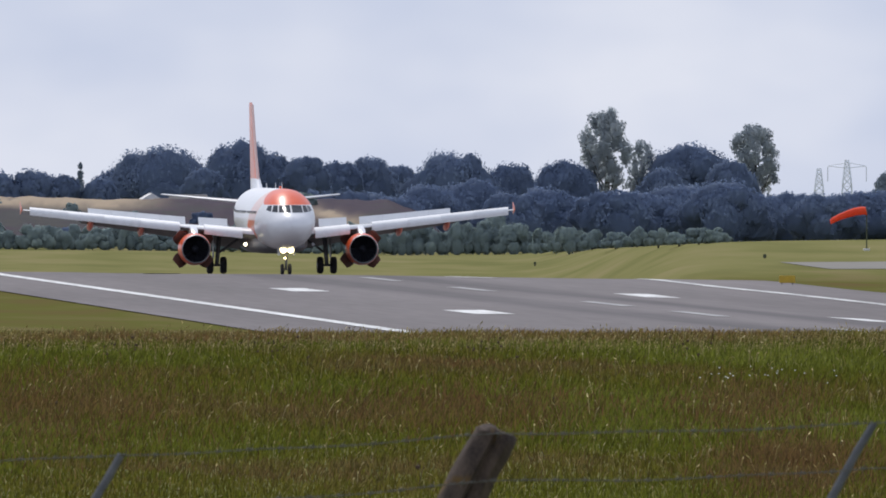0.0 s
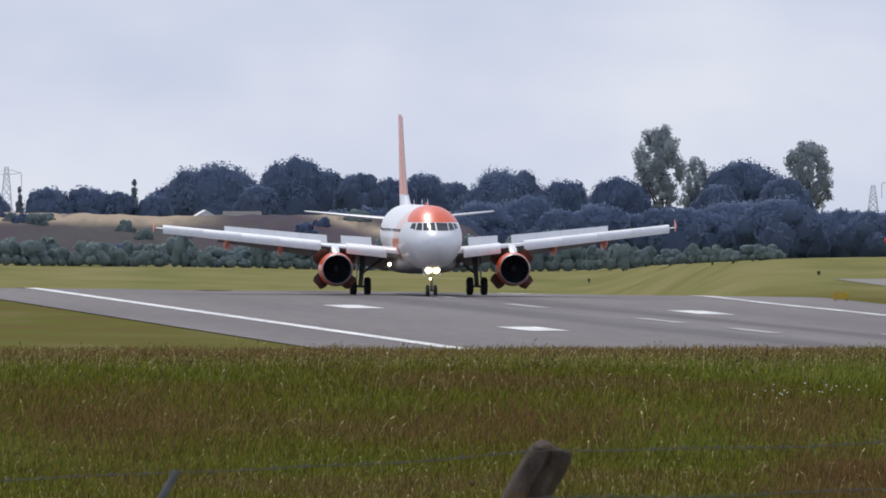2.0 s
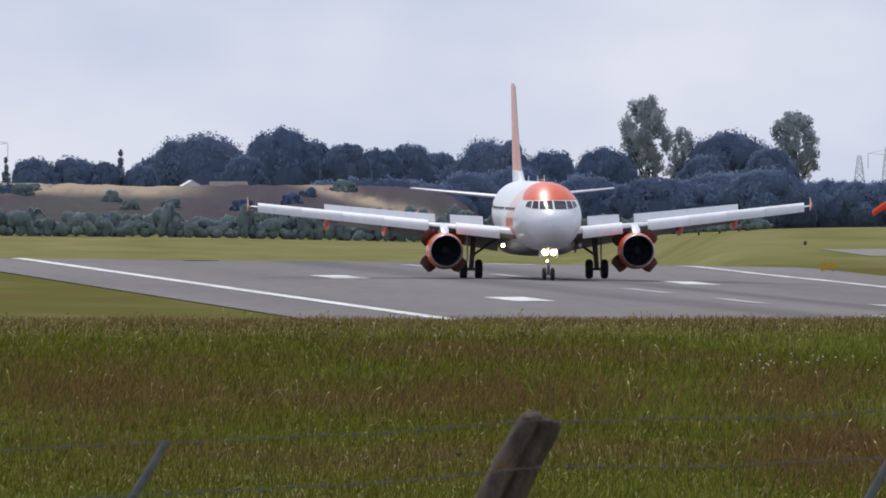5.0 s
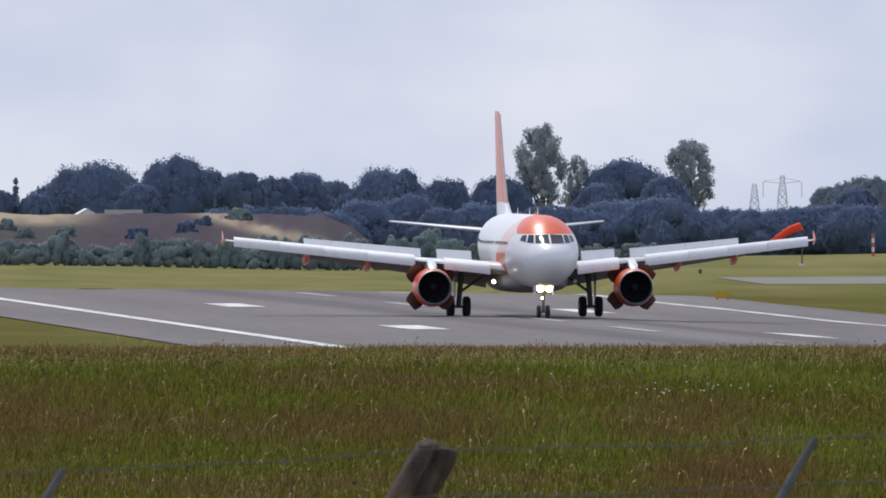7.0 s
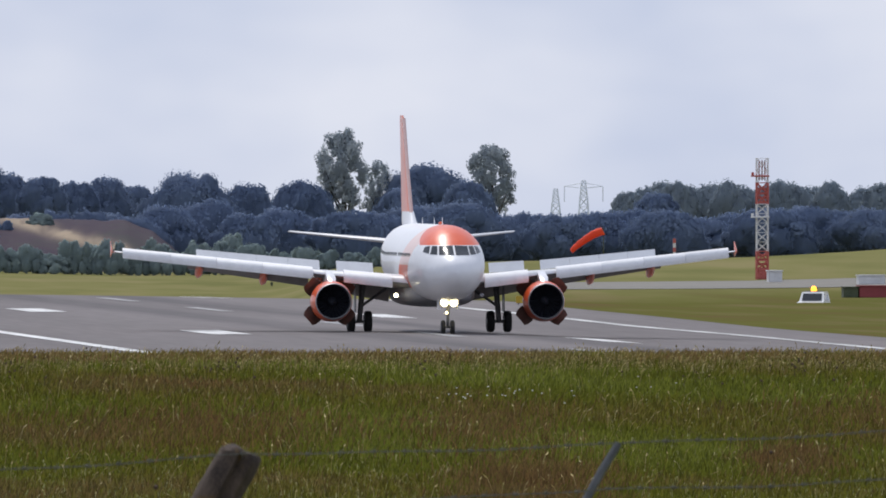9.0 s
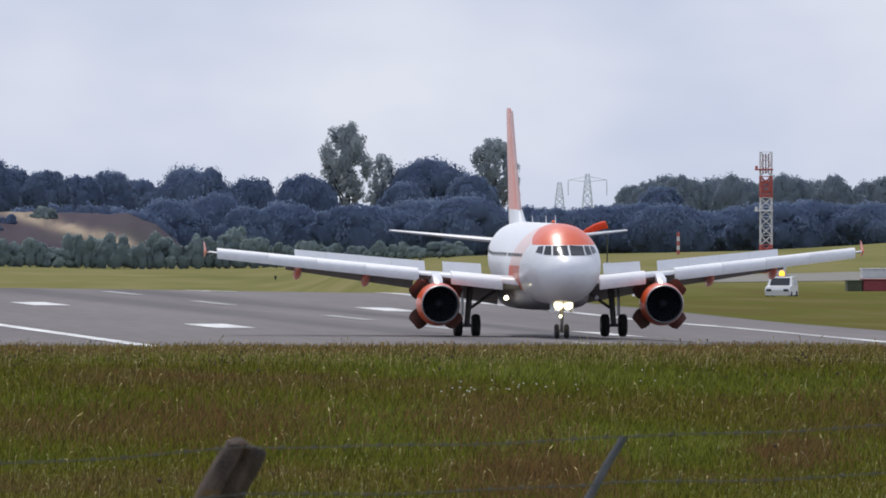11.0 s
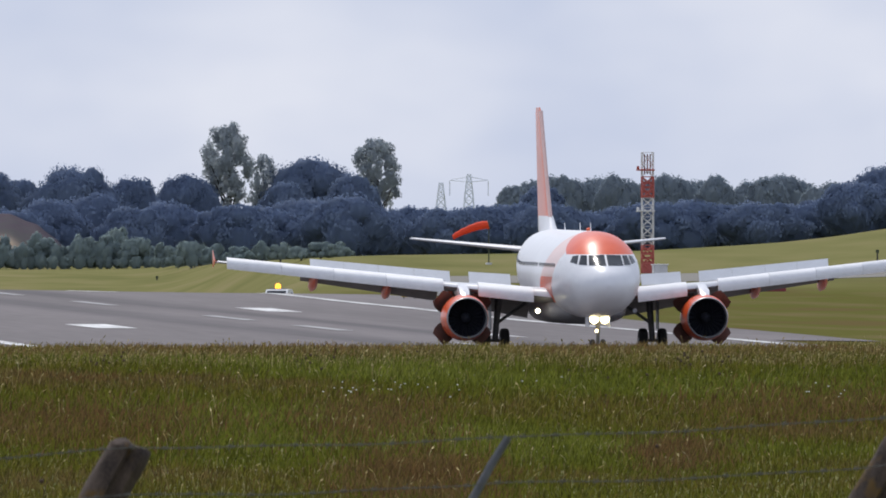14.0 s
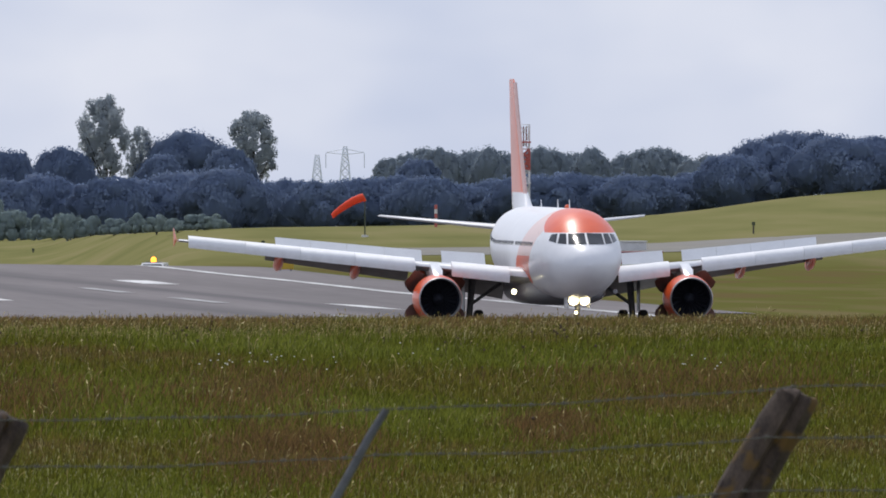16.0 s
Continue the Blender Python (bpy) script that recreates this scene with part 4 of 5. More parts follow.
def house():
    y = 2545
    x, z = across(266, y), height(374, y)
    root = empty("house", pose(x, y, z))
    bm = bmesh.new()
    box(bm, -1.9, 1.9, 0, 5, -2.5, 0.9, 0.03)
    part("wall", bm, M_wall, root, "white rendered gable wall")
    bm = bmesh.new()
    loft(bm, [[(-2.2, yy, 0.82), (0, yy, 2.1), (2.2, yy, 0.82)] for yy in (-0.3, 5.3)])
    part("roof", bm, M_wall, root, "pale sheet roof", soft=False)
    bm = bmesh.new()
    box(bm, 1.95, 6.4, 0.6, 5.5, -2.5, 0.9, 0.03)
    part("wall", bm, M_brick, root, "brown brick wall")
    bm = bmesh.new()
    loft(bm, [[(xx, 0.3, 0.82), (xx, 3.0, 1.95), (xx, 5.8, 0.82)] for xx in (2.25, 6.8)])
    part("roof", bm, M_slate, root, "dark slate roof", soft=False)
    bm = bmesh.new()
    box(bm, -0.6, 0.6, -0.04, 0.02, -0.6, 0.5, 0.02)
    part("window", bm, M_glass, root)
    return tagged(root, "small house with white gable and dark slate roof", "house")


house()

# ---- power pylons far off ----
# Steel lightened towards the sky's blue, as haze put into the colour.
M_galv = mat("haze_pale_steel", (0.7, 0.74, 0.8), (0.76, 0.8, 0.85), 1.0, rough=0.55)


def lattice(bm, w0, w1, z0, z1, n, r, x=0.0):
    """Four legs with cross bracing between two heights."""
    lev = [z0 + (z1 - z0) * k / n for k in range(n + 1)]
    wid = [w0 + (w1 - w0) * k / n for k in range(n + 1)]
    cor = lambda k: [(x + sx * wid[k] / 2, sy * wid[k] / 2, lev[k]) for sx, sy in ((-1, -1), (1, -1), (1, 1), (-1, 1))]
    for k in range(n):
        a, b = cor(k), cor(k + 1)
        for i in range(4):
            j = (i + 1) % 4
            tube(bm, a[i], b[i], r, r, 4), tube(bm, b[i], b[j], r * 0.7, r * 0.7, 4)
            tube(bm, a[i], b[j], r * 0.7, r * 0.7, 4), tube(bm, a[j], b[i], r * 0.7, r * 0.7, 4)


def pylon_tower(s, v, wide, arms):
    y = 4300
    x = across(s, y)
    g, top = ground_z(x, y), height(v, y)
    root = empty("power_pylon", pose(x, y, g))
    t = top - g
    bm = bmesh.new()
    lattice(bm, 3.6, 1.5, 0, t * 0.8, 8, 0.085), lattice(bm, 1.5, 0.7, t * 0.8, t, 4, 0.07)
    part("lattice_body", bm, M_galv, root)
    if arms:
        for sx in (-1, 1):
            bm = bmesh.new()
            tube(bm, (0, 0, t - 1.6), (sx * wide, 0, t - 1.2), 0.08, 0.06, 5), tube(bm, (0, 0, t - 0.5), (sx * wide, 0, t - 1.2), 0.07, 0.05, 5)
            part("cross_arm", bm, M_galv, root)
            bm = bmesh.new()
            spin(bm, [(0.1 * k, 0.11 if k % 3 else 0.05) for k in range(30)], (sx * wide, 0, t - 4.3), "z", 8)
            part("insulator", bm, M_galv, root)
    return tagged(root, "lattice power pylon behind the trees, paled by haze in its colour", "pylon", group="power pylons")


pylon_tower(1505, 284, 3.9, True)
pylon_tower(1455, 299, 1.4, False)
pylon_tower(-88, 266, 3.0, True)

# ---- airfield equipment ----
# Red washed out to carry the haze of the distance.
M_red = mat("haze_softened_red", (0.42, 0.09, 0.075), (0.5, 0.13, 0.11), 2.5, rough=0.6)
M_mwhite = mat("mast_white", (0.72, 0.71, 0.70), (0.6, 0.59, 0.58), 2.5, rough=0.6)
M_cabin = mat("cabin_red", (0.30, 0.05, 0.055), (0.24, 0.04, 0.045), 1.5, rough=0.6)
M_green = mat("cabinet_green", (0.06, 0.075, 0.04), (0.085, 0.095, 0.05), 2, rough=0.7)
M_yellow = mat("sign_yellow", (0.55, 0.36, 0.03), (0.45, 0.29, 0.025), 3, rough=0.6)
M_beacon = mat("amber_beacon", (1.0, 0.36, 0.03), emit=3.0)
M_sock = thin(mat("windsock_cloth", (0.9, 0.11, 0.045), (0.8, 0.085, 0.03), 3, rough=0.75), 0.35)
M_car = mat("vehicle_white", (0.75, 0.75, 0.74), (0.68, 0.68, 0.67), 2, rough=0.35, coat=0.4)


def lattice_mast():
    s = 1824
    y = ground_at_pixel(s, 461)
    x = across(s, y)
    g = ground_z(x, y)
    u = y / 38000
    root = empty("lattice_mast", pose(x, y, g))
    top = height(245, y) - g
    w = 20 * u
    # from the ground up: red, white, red, red and white
    for a, b, m, lab in ((461, 411, M_red, "red lattice section"), (411, 327, M_mwhite, "white lattice section"), (327, 289, M_red, "red lattice section"), (289, 245, M_mwhite, "white lattice section")):
        bm = bmesh.new()
        z0, z1 = (461 - a) * u, min((461 - b) * u, top)
        lattice(bm, w, w, z0, z1, max(2, int((z1 - z0) / 0.7)), 0.032 if m == M_mwhite else 0.05)
        part("mast_section", bm, m, root, lab, soft=False)
        if m == M_red:
            bm = bmesh.new()
            for k in range(int((z1 - z0) / 0.35)):
                box(bm, -w * 0.42, w * 0.42, -0.05, 0.05, z0 + 0.35 * k + 0.04, z0 + 0.35 * k + 0.24, 0.01)
            part("antenna_panel", bm, m, root)
    for v in (277, 350):
        bm = bmesh.new()
        z = (461 - v) * u
        box(bm, -w * 0.95, w * 0.6, -w * 0.6, w * 0.6, z - 0.06, z + 0.06, 0.02)
        box(bm, -w * 0.95, -w * 0.75, -0.2, 0.2, z + 0.06, z + 0.3, 0.02)
        part("platform", bm, M_mwhite if v > 300 else M_red, root)
    bm = bmesh.new()
    for k in range(6):
        tube(bm, (w * (0.3 * math.sin(k * 2.1)), 0.1, top - 1.7), (w * (0.3 * math.sin(k * 2.1)), 0.1, top - 0.15), 0.05, 0.05, 5)
    part("aerial", bm, M_red, root)
    bm = bmesh.new()
    box(bm, -w * 0.5, w * 0.5, -w * 0.5, w * 0.5, 0, 0.9, 0.03)
    part("base_cabinet", bm, M_red, root)
    return tagged(root, "red and white lattice aerial mast on the grass", "mast")


lattice_mast()


def cabin(name, s0, s1, v0, v1, body, roof, label, legs=False):
    y = ground_at_pixel((s0 + s1) / 2, v1)
    u = y / 38000
    x = across((s0 + s1) / 2, y)
    g = ground_z(x, y)
    w, h = (s1 - s0) * u, (v1 - v0) * u
    root = empty(name, pose(x, y, g - 0.02))
    bm = bmesh.new()
    box(bm, -w / 2, w / 2, -0.8, 0.8, 0.0, h * 0.9, 0.03)
    part("body", bm, body, root)
    bm = bmesh.new()
    box(bm, -w / 2 - 0.08, w / 2 + 0.08, -0.9, 0.9, h * 0.9, h, 0.02)
    part("roof", bm, roof, root)
    for k in range(max(1, int(w / 0.9))):
        bm = bmesh.new()
        cx = -w / 2 + (k + 0.5) * w / max(1, int(w / 0.9))
        box(bm, cx - 0.03, cx + 0.03, -0.84, -0.78, 0.05, h * 0.88, 0.008)
        part("rib", bm, body, root)
    bm = bmesh.new()
    box(bm, -w / 2 + 0.08, -w / 2 + min(0.7, w * 0.4), -0.835, -0.79, 0.05, h * 0.8, 0.01)
    part("door", bm, roof, root)
    return tagged(root, label, name.split("_")[-1])


cabin("equipment_cabin", 1996, 2070, 471, 493, M_cabin, M_cabin, "dull red equipment cabin on the grass")
cabin("equipment_cabin", 1995, 2042, 452, 470, M_mwhite, M_mwhite, "pale equipment cabin beside the taxiway")
cabin("equipment_cabinet", 1968, 1994, 473, 493, M_green, M_green, "dull green equipment cabinet on the grass")
cabin("equipment_cabinet", 1834, 1858, 444, 466, M_mwhite, M_mwhite, "white equipment cabinet beside the mast")


def runway_sign():
    y = 1390
    x = across(1398, y)
    g = ground_z(x, y)
    root = empty("runway_sign", pose(x, y, g))
    bm = bmesh.new()
    box(bm, -0.52, 0.52, -0.1, 0.1, 0.15, 0.62, 0.03)
    part("panel", bm, M_yellow, root)
    for s in (-0.35, 0.35):
        bm = bmesh.new()
        tube(bm, (s, 0, -0.05), (s, 0, 0.16), 0.04, 0.04, 8)
        part("leg", bm, M_gear, root)
    tagged(root, "yellow taxiway sign on short legs in grass", "sign")


runway_sign()
# The board at 948 stands in for a small dark bush.
for k, (s, v, h) in enumerate(((1358, 459, 0.3), (2236, 440, 0.9), (948, 474, 0.5))):
    y = ground_at_pixel(s, v)
    x = across(s, y)
    root = empty("marker_post", pose(x, y, ground_z(x, y)))
    bm = bmesh.new()
    tube(bm, (0, 0, -0.1), (0, 0, h), 0.07, 0.06, 8)
    part("post", bm, M_bark, root)
    bm = bmesh.new()
    box(bm, -0.13, 0.13, -0.06, 0.06, h - 0.25, h + 0.03, 0.02)
    part("board", bm, M_green, root)
    tagged(root, "short dark board on a post in the grass", "marker", group="marker posts")


def striped_pole(s, v, v_top):
    y = ground_at_pixel(s, v)
    x = across(s, y)
    g = ground_z(x, y)
    root = empty("striped_pole", pose(x, y, g))
    h = (v - v_top) * y / 38000
    for k in range(5):
        bm = bmesh.new()
        tube(bm, (0, 0, h * k / 5), (0, 0, h * (k + 1) / 5), 0.13, 0.12, 10)
        part("pole_band", bm, M_red if k % 2 == 0 else M_mwhite, root)
    tagged(root, "slim red and white striped obstacle pole", "pole")


striped_pole(1667, 428, 388)


def windsock():
    s = 1540
    y = 1720
    x = across(s, y)
    g, top = ground_z(x, y), height(374, y)
    mast = empty("windsock_mast", pose(x, y, g))
    bm = bmesh.new()
    tube(bm, (0, 0, -0.1), (0, 0, top - g + 0.25), 0.06, 0.035, 8)
    part("pole", bm, M_green, mast)
    bm = bmesh.new()
    box(bm, -0.25, 0.25, -0.25, 0.25, -0.1, 0.15, 0.03)
    part("foot", bm, M_wall, mast)
    tagged(mast, "thin dark windsock mast in the grass", "mast")
    sock = empty("windsock", pose(x, y, top))
    radii = [0.34, 0.325, 0.3, 0.27, 0.235, 0.19]
    for k in range(5):
        bm = bmesh.new()
        ring = lambda a, r, dz: [(-a, r * math.cos(q) * (1 + 0.05 * math.sin(3 * q + k)), dz + r * math.sin(q)) for q in [2 * math.pi * i / 18 for i in range(18)]]
        sag = lambda j: 0.13 * j - 0.034 * j * j + 0.02 * math.sin(j * 1.7)
        loft(bm, [ring(0.05 + 0.6 * k, radii[k], sag(k)), ring(0.05 + 0.6 * (k + 0.5), radii[k] * 0.99, sag(k + 0.5) + 0.02), ring(0.05 + 0.6 * (k + 1) + 0.015, radii[k + 1], sag(k + 1))], caps=False)
        part("sock_panel", bm, M_sock, sock)
    bm = bmesh.new()
    for i in range(18):
        q0, q1 = 2 * math.pi * i / 18, 2 * math.pi * (i + 1) / 18
        tube(bm, (-0.04, 0.345 * math.cos(q0), 0.345 * math.sin(q0)), (-0.04, 0.345 * math.cos(q1), 0.345 * math.sin(q1)), 0.02, 0.02, 5)
    part("hoop", bm, M_gear, sock)
    tagged(sock, "orange cloth windsock streaming from its mast", "windsock")
    return sock


sock = windsock()
SOCK_AT = sock.matrix_basis.translation.copy()


def service_vehicle():
    """A white off-road vehicle with an amber light bar; it faces -x."""
    root = empty("service_vehicle")
    prof = [(-2.25, 0.45), (-2.3, 0.85), (-2.15, 1.05), (-1.0, 1.15), (-0.35, 1.78), (1.9, 1.8), (2.2, 1.1), (2.25, 0.45)]
    bm = bmesh.new()
    loft(bm, [[(px, yy * (1 if pz < 1.2 else 0.86), pz) for px, pz in prof] for yy in (-0.9, -0.86, 0.86, 0.9)])
    body = part("body", bm, M_car, root, "white body")
    for s in (-1, 1):
        for x0, x1, dx in ((-0.75, 0.25, 0.4), (0.35, 1.1, 0.0), (1.2, 1.85, 0.0)):
            bm = bmesh.new()
            loft(bm, [[(x0, s * 0.885, 1.2), (x1, s * 0.885, 1.2), (x1, s * 0.80, 1.66), (x0 + dx, s * 0.80, 1.66)], [(x0, s * 0.84, 1.2), (x1, s * 0.84, 1.2), (x1, s * 0.76, 1.66), (x0 + dx, s * 0.76, 1.66)]])
            part("side_window", bm, M_glass, body, soft=False)
        for x in (-1.4, 1.4):
            bm = bmesh.new()
            spin(bm, [(-0.12, 0.2), (-0.12, 0.34), (-0.05, 0.38), (0.05, 0.38), (0.12, 0.34), (0.12, 0.2)], (x, s * 0.82, 0.38), "y", 20)
            part("wheel", bm, M_tyre, root)
        bm = bmesh.new()
        box(bm, -2.33, -2.2, s * 0.62 - 0.18, s * 0.62 + 0.18, 0.75, 0.92, 0.02)
        part("headlight", bm, M_glass, body)
    bm = bmesh.new()
    loft(bm, [[(-1.02, -0.7, 1.2), (-1.02, 0.7, 1.2), (-0.45, 0.68, 1.7), (-0.45, -0.68, 1.7)], [(-0.95, -0.7, 1.18), (-0.95, 0.7, 1.18), (-0.38, 0.68, 1.68), (-0.38, -0.68, 1.68)]])
    part("windscreen", bm, M_glass, body, soft=False)
    bm = bmesh.new()
    box(bm, 0.0, 0.3, -0.6, 0.6, 1.8, 1.86, 0.01)
    bar = part("light_bar", bm, M_gear, root)
    bm = bmesh.new()
    spin(bm, [(0, 0.2), (0.25, 0.19), (0.36, 0.08)], (0.15, 0, 1.86), "z", 14)
    part("beacon", bm, M_beacon, bar, "glowing amber beacon")
    return tagged(root, "white airfield vehicle with amber light bar", "vehicle", group="airfield vehicles")


car = service_vehicle()
car_b = copy_thing(car, pose(0, 0, 0))


# ---- meadow in front ----
M_weed = mat("brown_weed_heads", (0.05, 0.03, 0.02), (0.09, 0.055, 0.035), 20, rough=0.95)


def meadow():
    rng = np.random.default_rng(7)

    def scatter(n, y0, y1, power=1.0):
        y = y0 * (y1 / y0) ** (rng.random(n) ** power)
        x = (0.08088 + (rng.uniform(-300, 2620, n) - 784) / 38000) * y
        z = np.interp(y, [p[0] for p in NEAR], [p[1] for p in NEAR])
        return x, y, z

    def patch(n, s, v, ds, dv):
        y0 = 250.0
        while y0 < 600 and 193.7 + (H - lerp_table(NEAR, y0) - 0.12) * 38000 / y0 > v:
            y0 += 1
        slope = 55.0 * dv / 16 * (y0 / 330) ** 2 * 0.5
        y = np.clip(y0 + rng.normal(0, slope, n), 225, 611)
        x = (0.08088 + (s + rng.normal(0, ds / 2, n) + 18 * np.sin(y * 0.3) - 784) / 38000) * y
        return x, y, np.interp(y, [p[0] for p in NEAR], [p[1] for p in NEAR])

    def blades(name, n, y0, y1, h0, h1, wide, m, label, lean=0.35, power=1.0, head=False, spot=None):
        x, y, z = patch(n, *spot) if spot else scatter(n, y0, y1, power)
        tuft = 0.75 + 0.5 * np.sin(x * 1.9 + 0.3 * np.sin(y * 0.21)) * np.sin(y * 0.33 + x * 0.7)
        h = (h0 + (h1 - h0) * rng.random(n) ** 1.6) * (0.75 + 0.35 * tuft) * np.clip(y / 440, 0.5, 1.0)
        w = wide * (0.6 + 0.8 * rng.random(n)) * (y / 420)
        q = rng.uniform(0, 2 * np.pi, n)
        b = rng.normal(0, lean, n) + 0.1
        bx, by = b * h, rng.normal(0, lean, n) * h
        ux, uy = np.cos(q * 0.5 - 0.78) * w, np.sin(q * 0.5 - 0.78) * w * 0.6
        P = lambda fx, fz, side: np.stack([x + bx * fx + ux * side, y + by * fx + uy * side, z + h * fz - (0.03 if fz == 0 else 0)], 1)
        if head:
            V = np.stack([P(0, 0, -0.25), P(0, 0, 0.25), P(0.6, 0.8, 0.25), P(0.6, 0.8, -0.25), P(0.75, 0.86, 1.2), P(1, 1, 0), P(0.75, 0.86, -1.2)], 1)
            F = np.array([[0, 1, 2, 3], [3, 2, 4, 5], [3, 5, 6, 6]])
            base = np.arange(n)[:, None] * 7
            quads = np.concatenate([base + np.array([[0, 1, 2, 3]]), base + np.array([[3, 4, 5, 6]])], 1).reshape(-1, 4)
            faces = quads
        else:
            V = np.stack([P(0, 0, -1), P(0, 0, 1), P(0.45, 0.6, 0.75), P(0.45, 0.6, -0.75), P(1, 1, 0)], 1)
            base = np.arange(n)[:, None] * 5
            faces = None
        me = bpy.data.meshes.new(name)
        nv = V.shape[1]
        me.vertices.add(n * nv)
        me.vertices.foreach_set("co", V.reshape(-1).astype(np.float32))
        if head:
            loops = faces.reshape(-1)
            tot = np.full(len(faces), 4)
        else:
            loops = (base + np.array([[0, 1, 2, 3, 3, 2, 4]])).reshape(-1)
            tot = np.tile([4, 3], n)
        start = np.concatenate([[0], np.cumsum(tot)[:-1]])
        me.loops.add(len(loops)), me.loops.foreach_set("vertex_index", loops.astype(np.int32))
        me.polygons.add(len(tot)), me.polygons.foreach_set("loop_start", start.astype(np.int32))
        me.materials.append(m)
        me.update(calc_edges=True)
        me.validate()
        ob = new(name, me)
        return tagged(ob, label, "grass", kind="stuff")

    blades("grass", 350000, 225, 612, 0.06, 0.24, 0.014, M_blade, "rough meadow grass in green and rusty patches")
    blades("grass_stalks", 3200, 240, 612, 0.26, 0.5, 0.013, M_stalk, "dry straw-coloured seeding grass stalks", lean=0.42, head=True)
    blades("grass_stalks", 12000, 535, 612, 0.14, 0.33, 0.012, M_stalk, "seeding grass stalks along the brow", lean=0.2, head=True)
    blades("grass", 42000, 572, 612, 0.10, 0.31, 0.0125, M_crest, "dry brown grass along the brow")
    for n, spot in ((9000, (1410, 822, 150, 12)), (3500, (1875, 778, 90, 6)), (9000, (90, 722, 260, 16)), (7000, (800, 722, 330, 9)), (4000, (1330, 716, 150, 9)), (5000, (2120, 700, 260, 9))):
        blades("grass", n, 0, 0, 0.12, 0.33, 0.012, M_rust, "patch of rust-red grass and dock", spot=spot)
    # dark weeds and white flowers
    bm = bmesh.new()
    for k in range(95):
        s, y = random.uniform(-250, 2560), random.choice((random.uniform(480, 600), random.uniform(260, 600)))
        if k < 55:
            s, y = random.choice((230, 480, 860, 1220, 1900)) + random.gauss(0, 28), random.uniform(515, 560)
        x, z = across(s, y), lerp_table(NEAR, y)
        hh = random.uniform(0.22, 0.36)
        tube(bm, (x, y, z), (x + random.gauss(0, 0.04), y, z + hh), 0.006, 0.004, 4)
        bmesh.ops.create_icosphere(bm, subdivisions=1, radius=random.uniform(0.02, 0.04), matrix=Matrix.Translation((x, y, z + hh)))
    tagged(part("weeds", bm, M_weed), "dark seeded weeds standing in the meadow", "weeds", kind="stuff")
    bm = bmesh.new()
    for k in range(34):
        s, y = random.choice(((1278, 452), (1278, 450), (1385, 452), (1468, 450), (1640, 470), (2150, 450))), 0
        s, y = s[0] + random.gauss(0, 26), s[1] + random.gauss(0, 9)
        x, z = across(s, y), lerp_table(NEAR, y) + random.uniform(0.2, 0.33)
        spin(bm, [(0, 0.008), (0.012, 0.022), (0.02, 0.01)], (x, y, z), "z", 6)
    tagged(part("wildflowers", bm, M_wall), "small white wildflowers in the meadow", "flowers", kind="stuff")


meadow()

# ---- leaning barbed-wire fence close by ----
M_timber = mat("weathered_timber", (0.016, 0.01, 0.008), (0.11, 0.078, 0.06), 30, rough=0.95, bump=1.0, stretch=(1, 1, 0.3))


def add_lichen(m):
    n, l = m.node_tree.nodes, m.node_tree.links
    b = n["Principled BSDF"]
    co, no, ra, mx = [n.new("ShaderNode" + k) for k in ("TexCoord", "TexNoise", "ValToRGB", "MixRGB")]
    no.inputs["Scale"].default_value, no.inputs["Detail"].default_value = 11, 4
    ra.color_ramp.elements[0].position, ra.color_ramp.elements[1].position = 0.53, 0.6
    l.new(co.outputs["Object"], no.inputs["Vector"]), l.new(no.outputs[0], ra.inputs[0]), l.new(ra.outputs[0], mx.inputs[0])
    l.new(b.inputs["Base Color"].links[0].from_socket, mx.inputs[1])
    mx.inputs[2].default_value = (0.12, 0.068, 0.018, 1)
    l.new(mx.outputs[0], b.inputs["Base Color"])


add_lichen(M_timber)
M_stake = mat("grey_stake_wood", (0.075, 0.078, 0.085), (0.15, 0.15, 0.155), 24, rough=0.9, bump=0.5)
M_wire = mat("rusty_wire", (0.10, 0.10, 0.09), (0.17, 0.16, 0.14), 60, rough=0.7, metal=0.5)
FY = 46.0


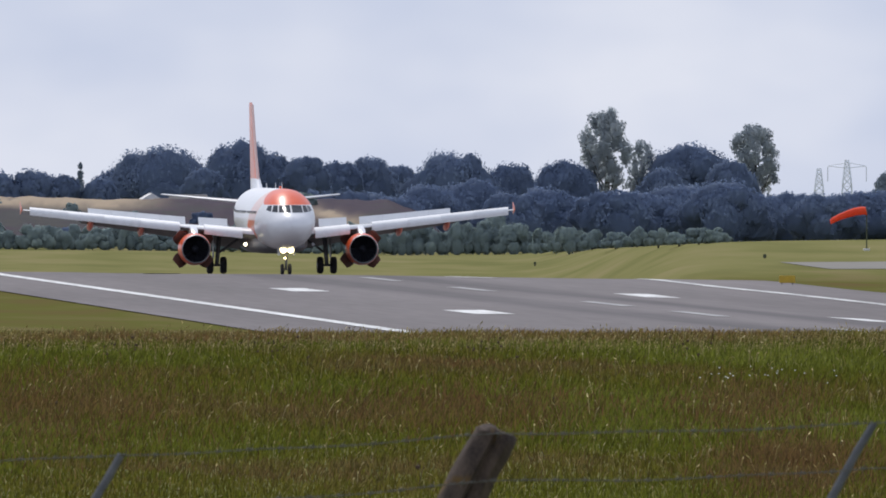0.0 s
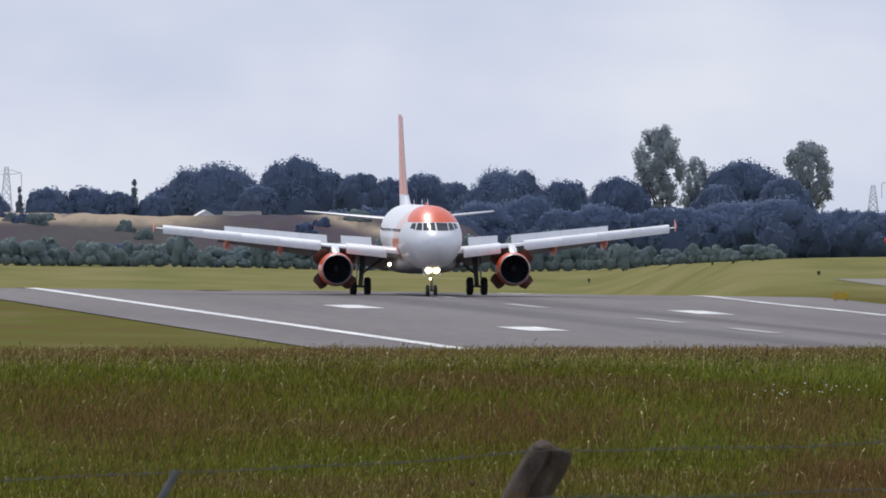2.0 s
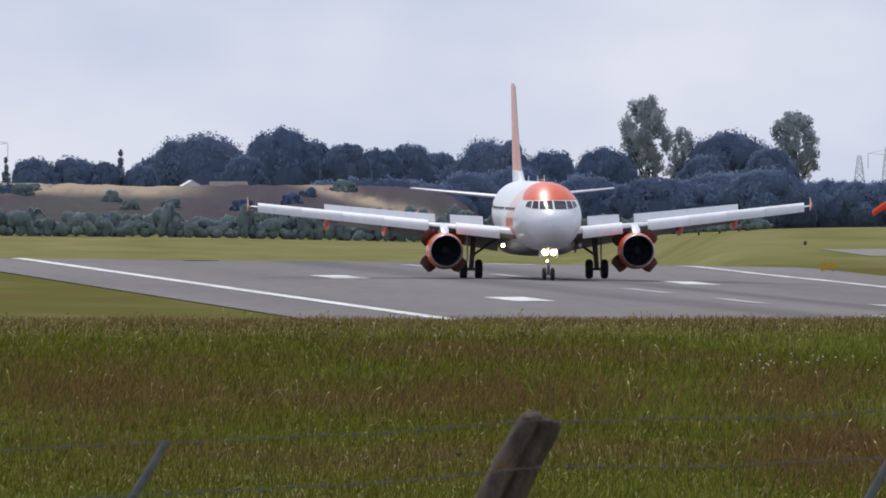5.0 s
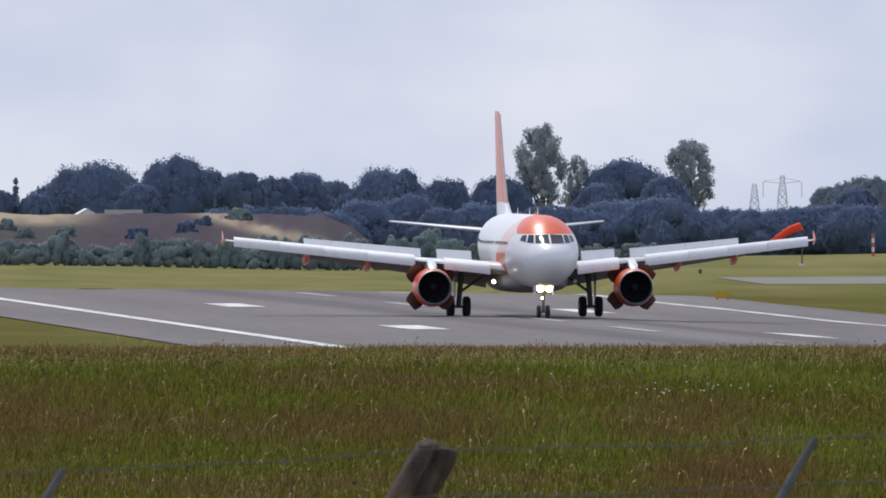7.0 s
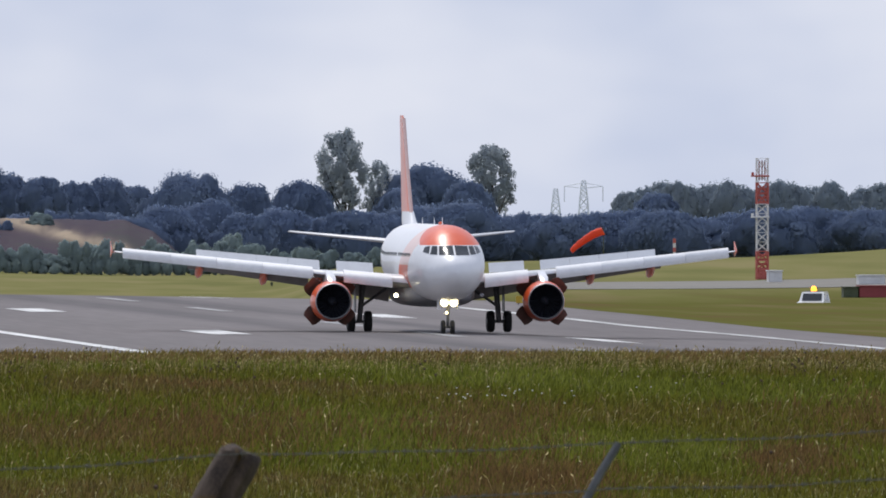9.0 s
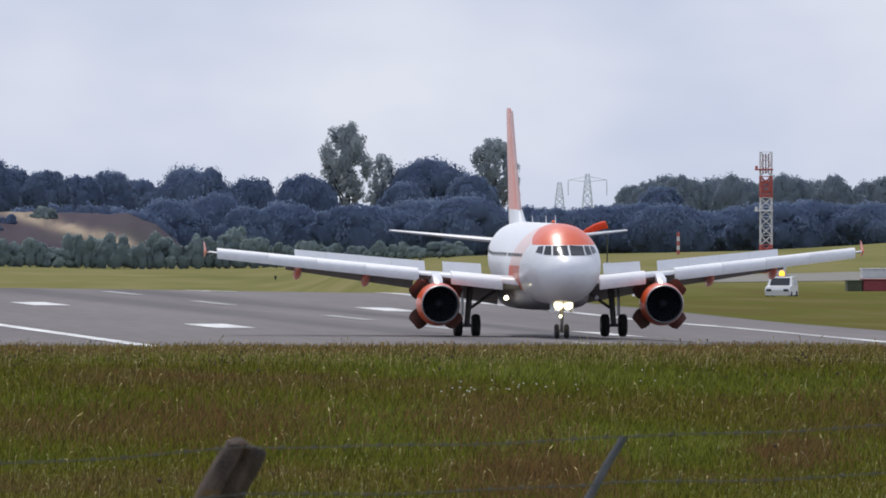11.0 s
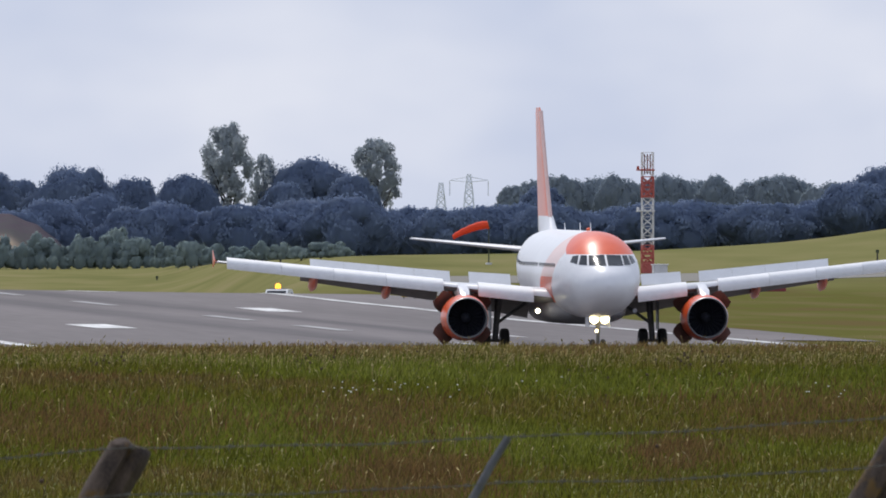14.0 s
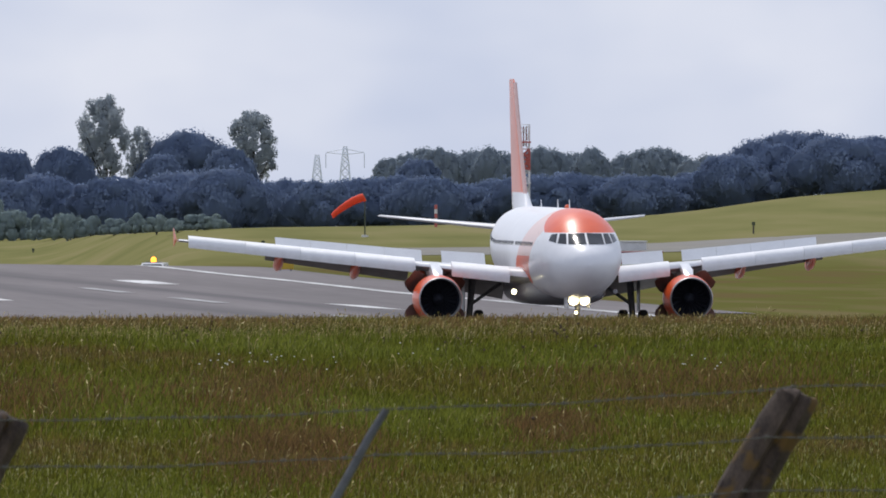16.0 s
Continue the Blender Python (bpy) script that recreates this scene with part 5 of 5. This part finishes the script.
def fence():
    root = empty("fence", pose(0, FY, 9.0))
    u = FY / 38000

    def at(s, v, dy=0.0):
        return Vector((across(s, FY), dy, height(v, FY) - 9.0))
    for k, (s, v, s2, v2) in enumerate(((879, 766, 808, 905), (2292, 726, 2188, 905), (-520, 820, -600, 965))):
        top, low = at(s, v), at(s2, v2)
        way = (low - top).normalized()
        foot = top + way * ((top.z + 0.35) / -way.z)
        bm = bmesh.new()
        side, back = Vector((way.z, 0, -way.x)), Vector((0, 1, 0))
        rings = []
        n = 22
        for j in range(32):
            f = max(0, j - 2) / 29
            c = top.lerp(foot, f ** 1.6)
            rad = 0.044 + 0.018 * f - (0.022, 0.008, 0.001)[min(j, 2)]
            ring = []
            for i in range(n):
                q = 2 * math.pi * i / n
                d = rad * (1 - 0.6 * math.exp(-((q - 4.5) / 0.26) ** 2) + 0.08 * math.cos(4 * q + 0.6) + 0.16 * noise.noise((math.cos(q) * 1.4 + k * 7, math.sin(q) * 1.4, f * 9)) + 0.07 * noise.noise((math.cos(q) * 6, math.sin(q) * 6, f * 40 + k)))
                p = c + side * d * math.cos(q) + back * d * math.sin(q)
                if j < 3:
                    p = p - way * ((p.z - top.z + (-0.006, -0.003, 0.006)[j] - 0.012 * math.cos(q) + 0.006 * noise.noise((q * 2, k, 0))) / way.z)
                ring.append(p)
            rings.append(ring)
        loft(bm, rings)
        part("post", bm, M_timber, root, "weathered leaning timber post")
    for k, (s, v, s2, v2) in enumerate(((214, 806, 166, 890), (1558, 752, 1480, 890), (2980, 690, 2900, 830))):
        top, low = at(s, v, 0.05), at(s2, v2, 0.05)
        way = (low - top).normalized()
        foot = top + way * ((top.z + 0.3) / -way.z)
        bm = bmesh.new()
        side, back = Vector((way.z, 0, -way.x)), Vector((0, 1, 0))
        rings = []
        for j in range(10):
            c = top.lerp(foot, (j / 9) ** 1.5) + Vector((random.gauss(0, 0.0015), 0, 0))
            rings.append([c + (0.0085 + 0.0005 * j) * (1 + 0.1 * math.sin(3 * q + j)) * (side * math.cos(q) + back * math.sin(q)) for q in [2 * math.pi * i / 9 for i in range(9)]])
        loft(bm, rings)
        part("stake", bm, M_stake, root, "thin grey wooden stake")
    strands = (((-520, 826), (214, 806), (880, 768), (1574, 750), (2278, 712), (2980, 684)),
               ((-520, 925), (214, 896), (870, 852), (1530, 832), (2230, 802), (2980, 775)),
               ((-520, 1010), (214, 985), (830, 945), (1500, 925), (2190, 898), (2980, 865)))
    for k, line in enumerate(strands):
        bm = bmesh.new()
        pts = []
        for (s0, v0), (s1, v1) in zip(line, line[1:]):
            for j in range(12):
                f = j / 12
                pts.append(at(s0 + (s1 - s0) * f, v0 + (v1 - v0) * f + 9 * 4 * f * (1 - f) * (0.6 + 0.2 * k) + 1.5 * math.sin(s0 + j), -0.062))
        for a, b in zip(pts, pts[1:]):
            for j in range(3):
                p, q = a.lerp(b, j / 3), a.lerp(b, (j + 1) / 3)
                o = Vector((0, 0.0012, 0.0014 * (-1) ** j))
                tube(bm, p + o, q - o, 0.0009, 0.0009, 5), tube(bm, p - o, q + o, 0.0009, 0.0009, 5)
        part("barbed_strand", bm, M_wire, root, "rusty barbed wire strand")
        for j in range(1, len(pts) - 1):
            c = pts[j]
            bm = bmesh.new()
            for d in ((0.5, 0.2, 1), (-0.5, 0.3, -1), (0.2, -0.9, 0.6), (-0.3, 0.9, 0.5)):
                w = Vector(d).normalized()
                tube(bm, c - w * 0.003, c + w * 0.011, 0.0012, 0.0005, 4)
            spin(bm, [(-0.007, 0.0028), (0.007, 0.0028)], tuple(c), "x", 6)
            part("barb", bm, M_wire, root)
    tagged(root, "old leaning post and barbed-wire fence", "fence")


fence()


# ---- motion ----
def motions():
    # seconds, the nose's distance along and place across the runway, and the yaw of the airliner as it weaves under braking
    run = [
           (0, 1453.7, 107.35, 0.92), (0.5, 1433.3, 107.40, 1.07), (1, 1413.0, 107.48, 1.13), (1.5, 1392.9, 107.35, 0.48), (2, 1373.4, 107.26, -0.08),
           (2.5, 1354.5, 107.20, -0.31), (3, 1336.1, 107.04, -0.61), (3.5, 1318.4, 107.13, -0.30), (3.7, 1311.3, 107.06, -0.38), (5.8, 1246.1, 107.11, 0.21),
           (6, 1239.4, 107.17, 0.50), (6.5, 1222.7, 107.34, 0.98), (7, 1206.0, 107.37, 0.55), (7.5, 1189.5, 107.19, -0.34), (8, 1173.2, 107.18, -0.81),
           (8.5, 1157.3, 107.14, -0.60), (9, 1141.8, 107.18, -0.07), (9.5, 1126.6, 107.19, 0.39), (9.7, 1120.5, 107.28, 0.32), (11.8, 1060.5, 107.15, -0.12),
           (12, 1055.4, 107.06, -0.95), (12.5, 1043.0, 107.02, -0.50), (13, 1030.7, 107.11, 0.00), (13.5, 1018.7, 107.16, 0.00), (14, 1006.8, 107.16, 0.00),
           (14.5, 995.3, 107.11, -0.29), (15, 984.1, 107.14, -0.23), (15.5, 973.2, 107.20, 0.17), (16, 962.5, 107.18, 0.02),
    ]
    walk(plane, [(t, pose(x, y, 0.4 * min(0.0, ground_z(107, y + 12)), 0, 0, yaw)) for t, y, x, yaw in run])
    # the windsock lifts and drops on its hoop
    walk(sock, [(t, Matrix.Translation(SOCK_AT) @ pose(0, 0, 0, 0, 6 - a, 0)) for t, a in
                ((0, 20), (2, 24), (4, 26), (6, 31), (7, 33), (8, 32), (9, 35), (10.5, 31), (12, 27), (13, 24), (14, 22), (14.5, 22), (15, 27), (15.5, 31), (16, 33))])
    # two vehicles drive along the far side, right to left
    rows, rows_b = [], []
    for k in range(33):
        t = 0.5 * k
        y, yb = 1522 + 2.5 * max(0, t - 9.7), 1538
        xa, xb = across(1916 - 150.6 * (t - 9), y), across(2128 - 138 * (t - 9), yb)
        rows.append((t, pose(xa, y, ground_z(xa, y), 0, 0, 76)))
        rows_b.append((t, pose(xb, yb, ground_z(xb, yb), 0, 0, 76)))
    walk(car, rows)
    walk(car_b, rows_b)


motions()
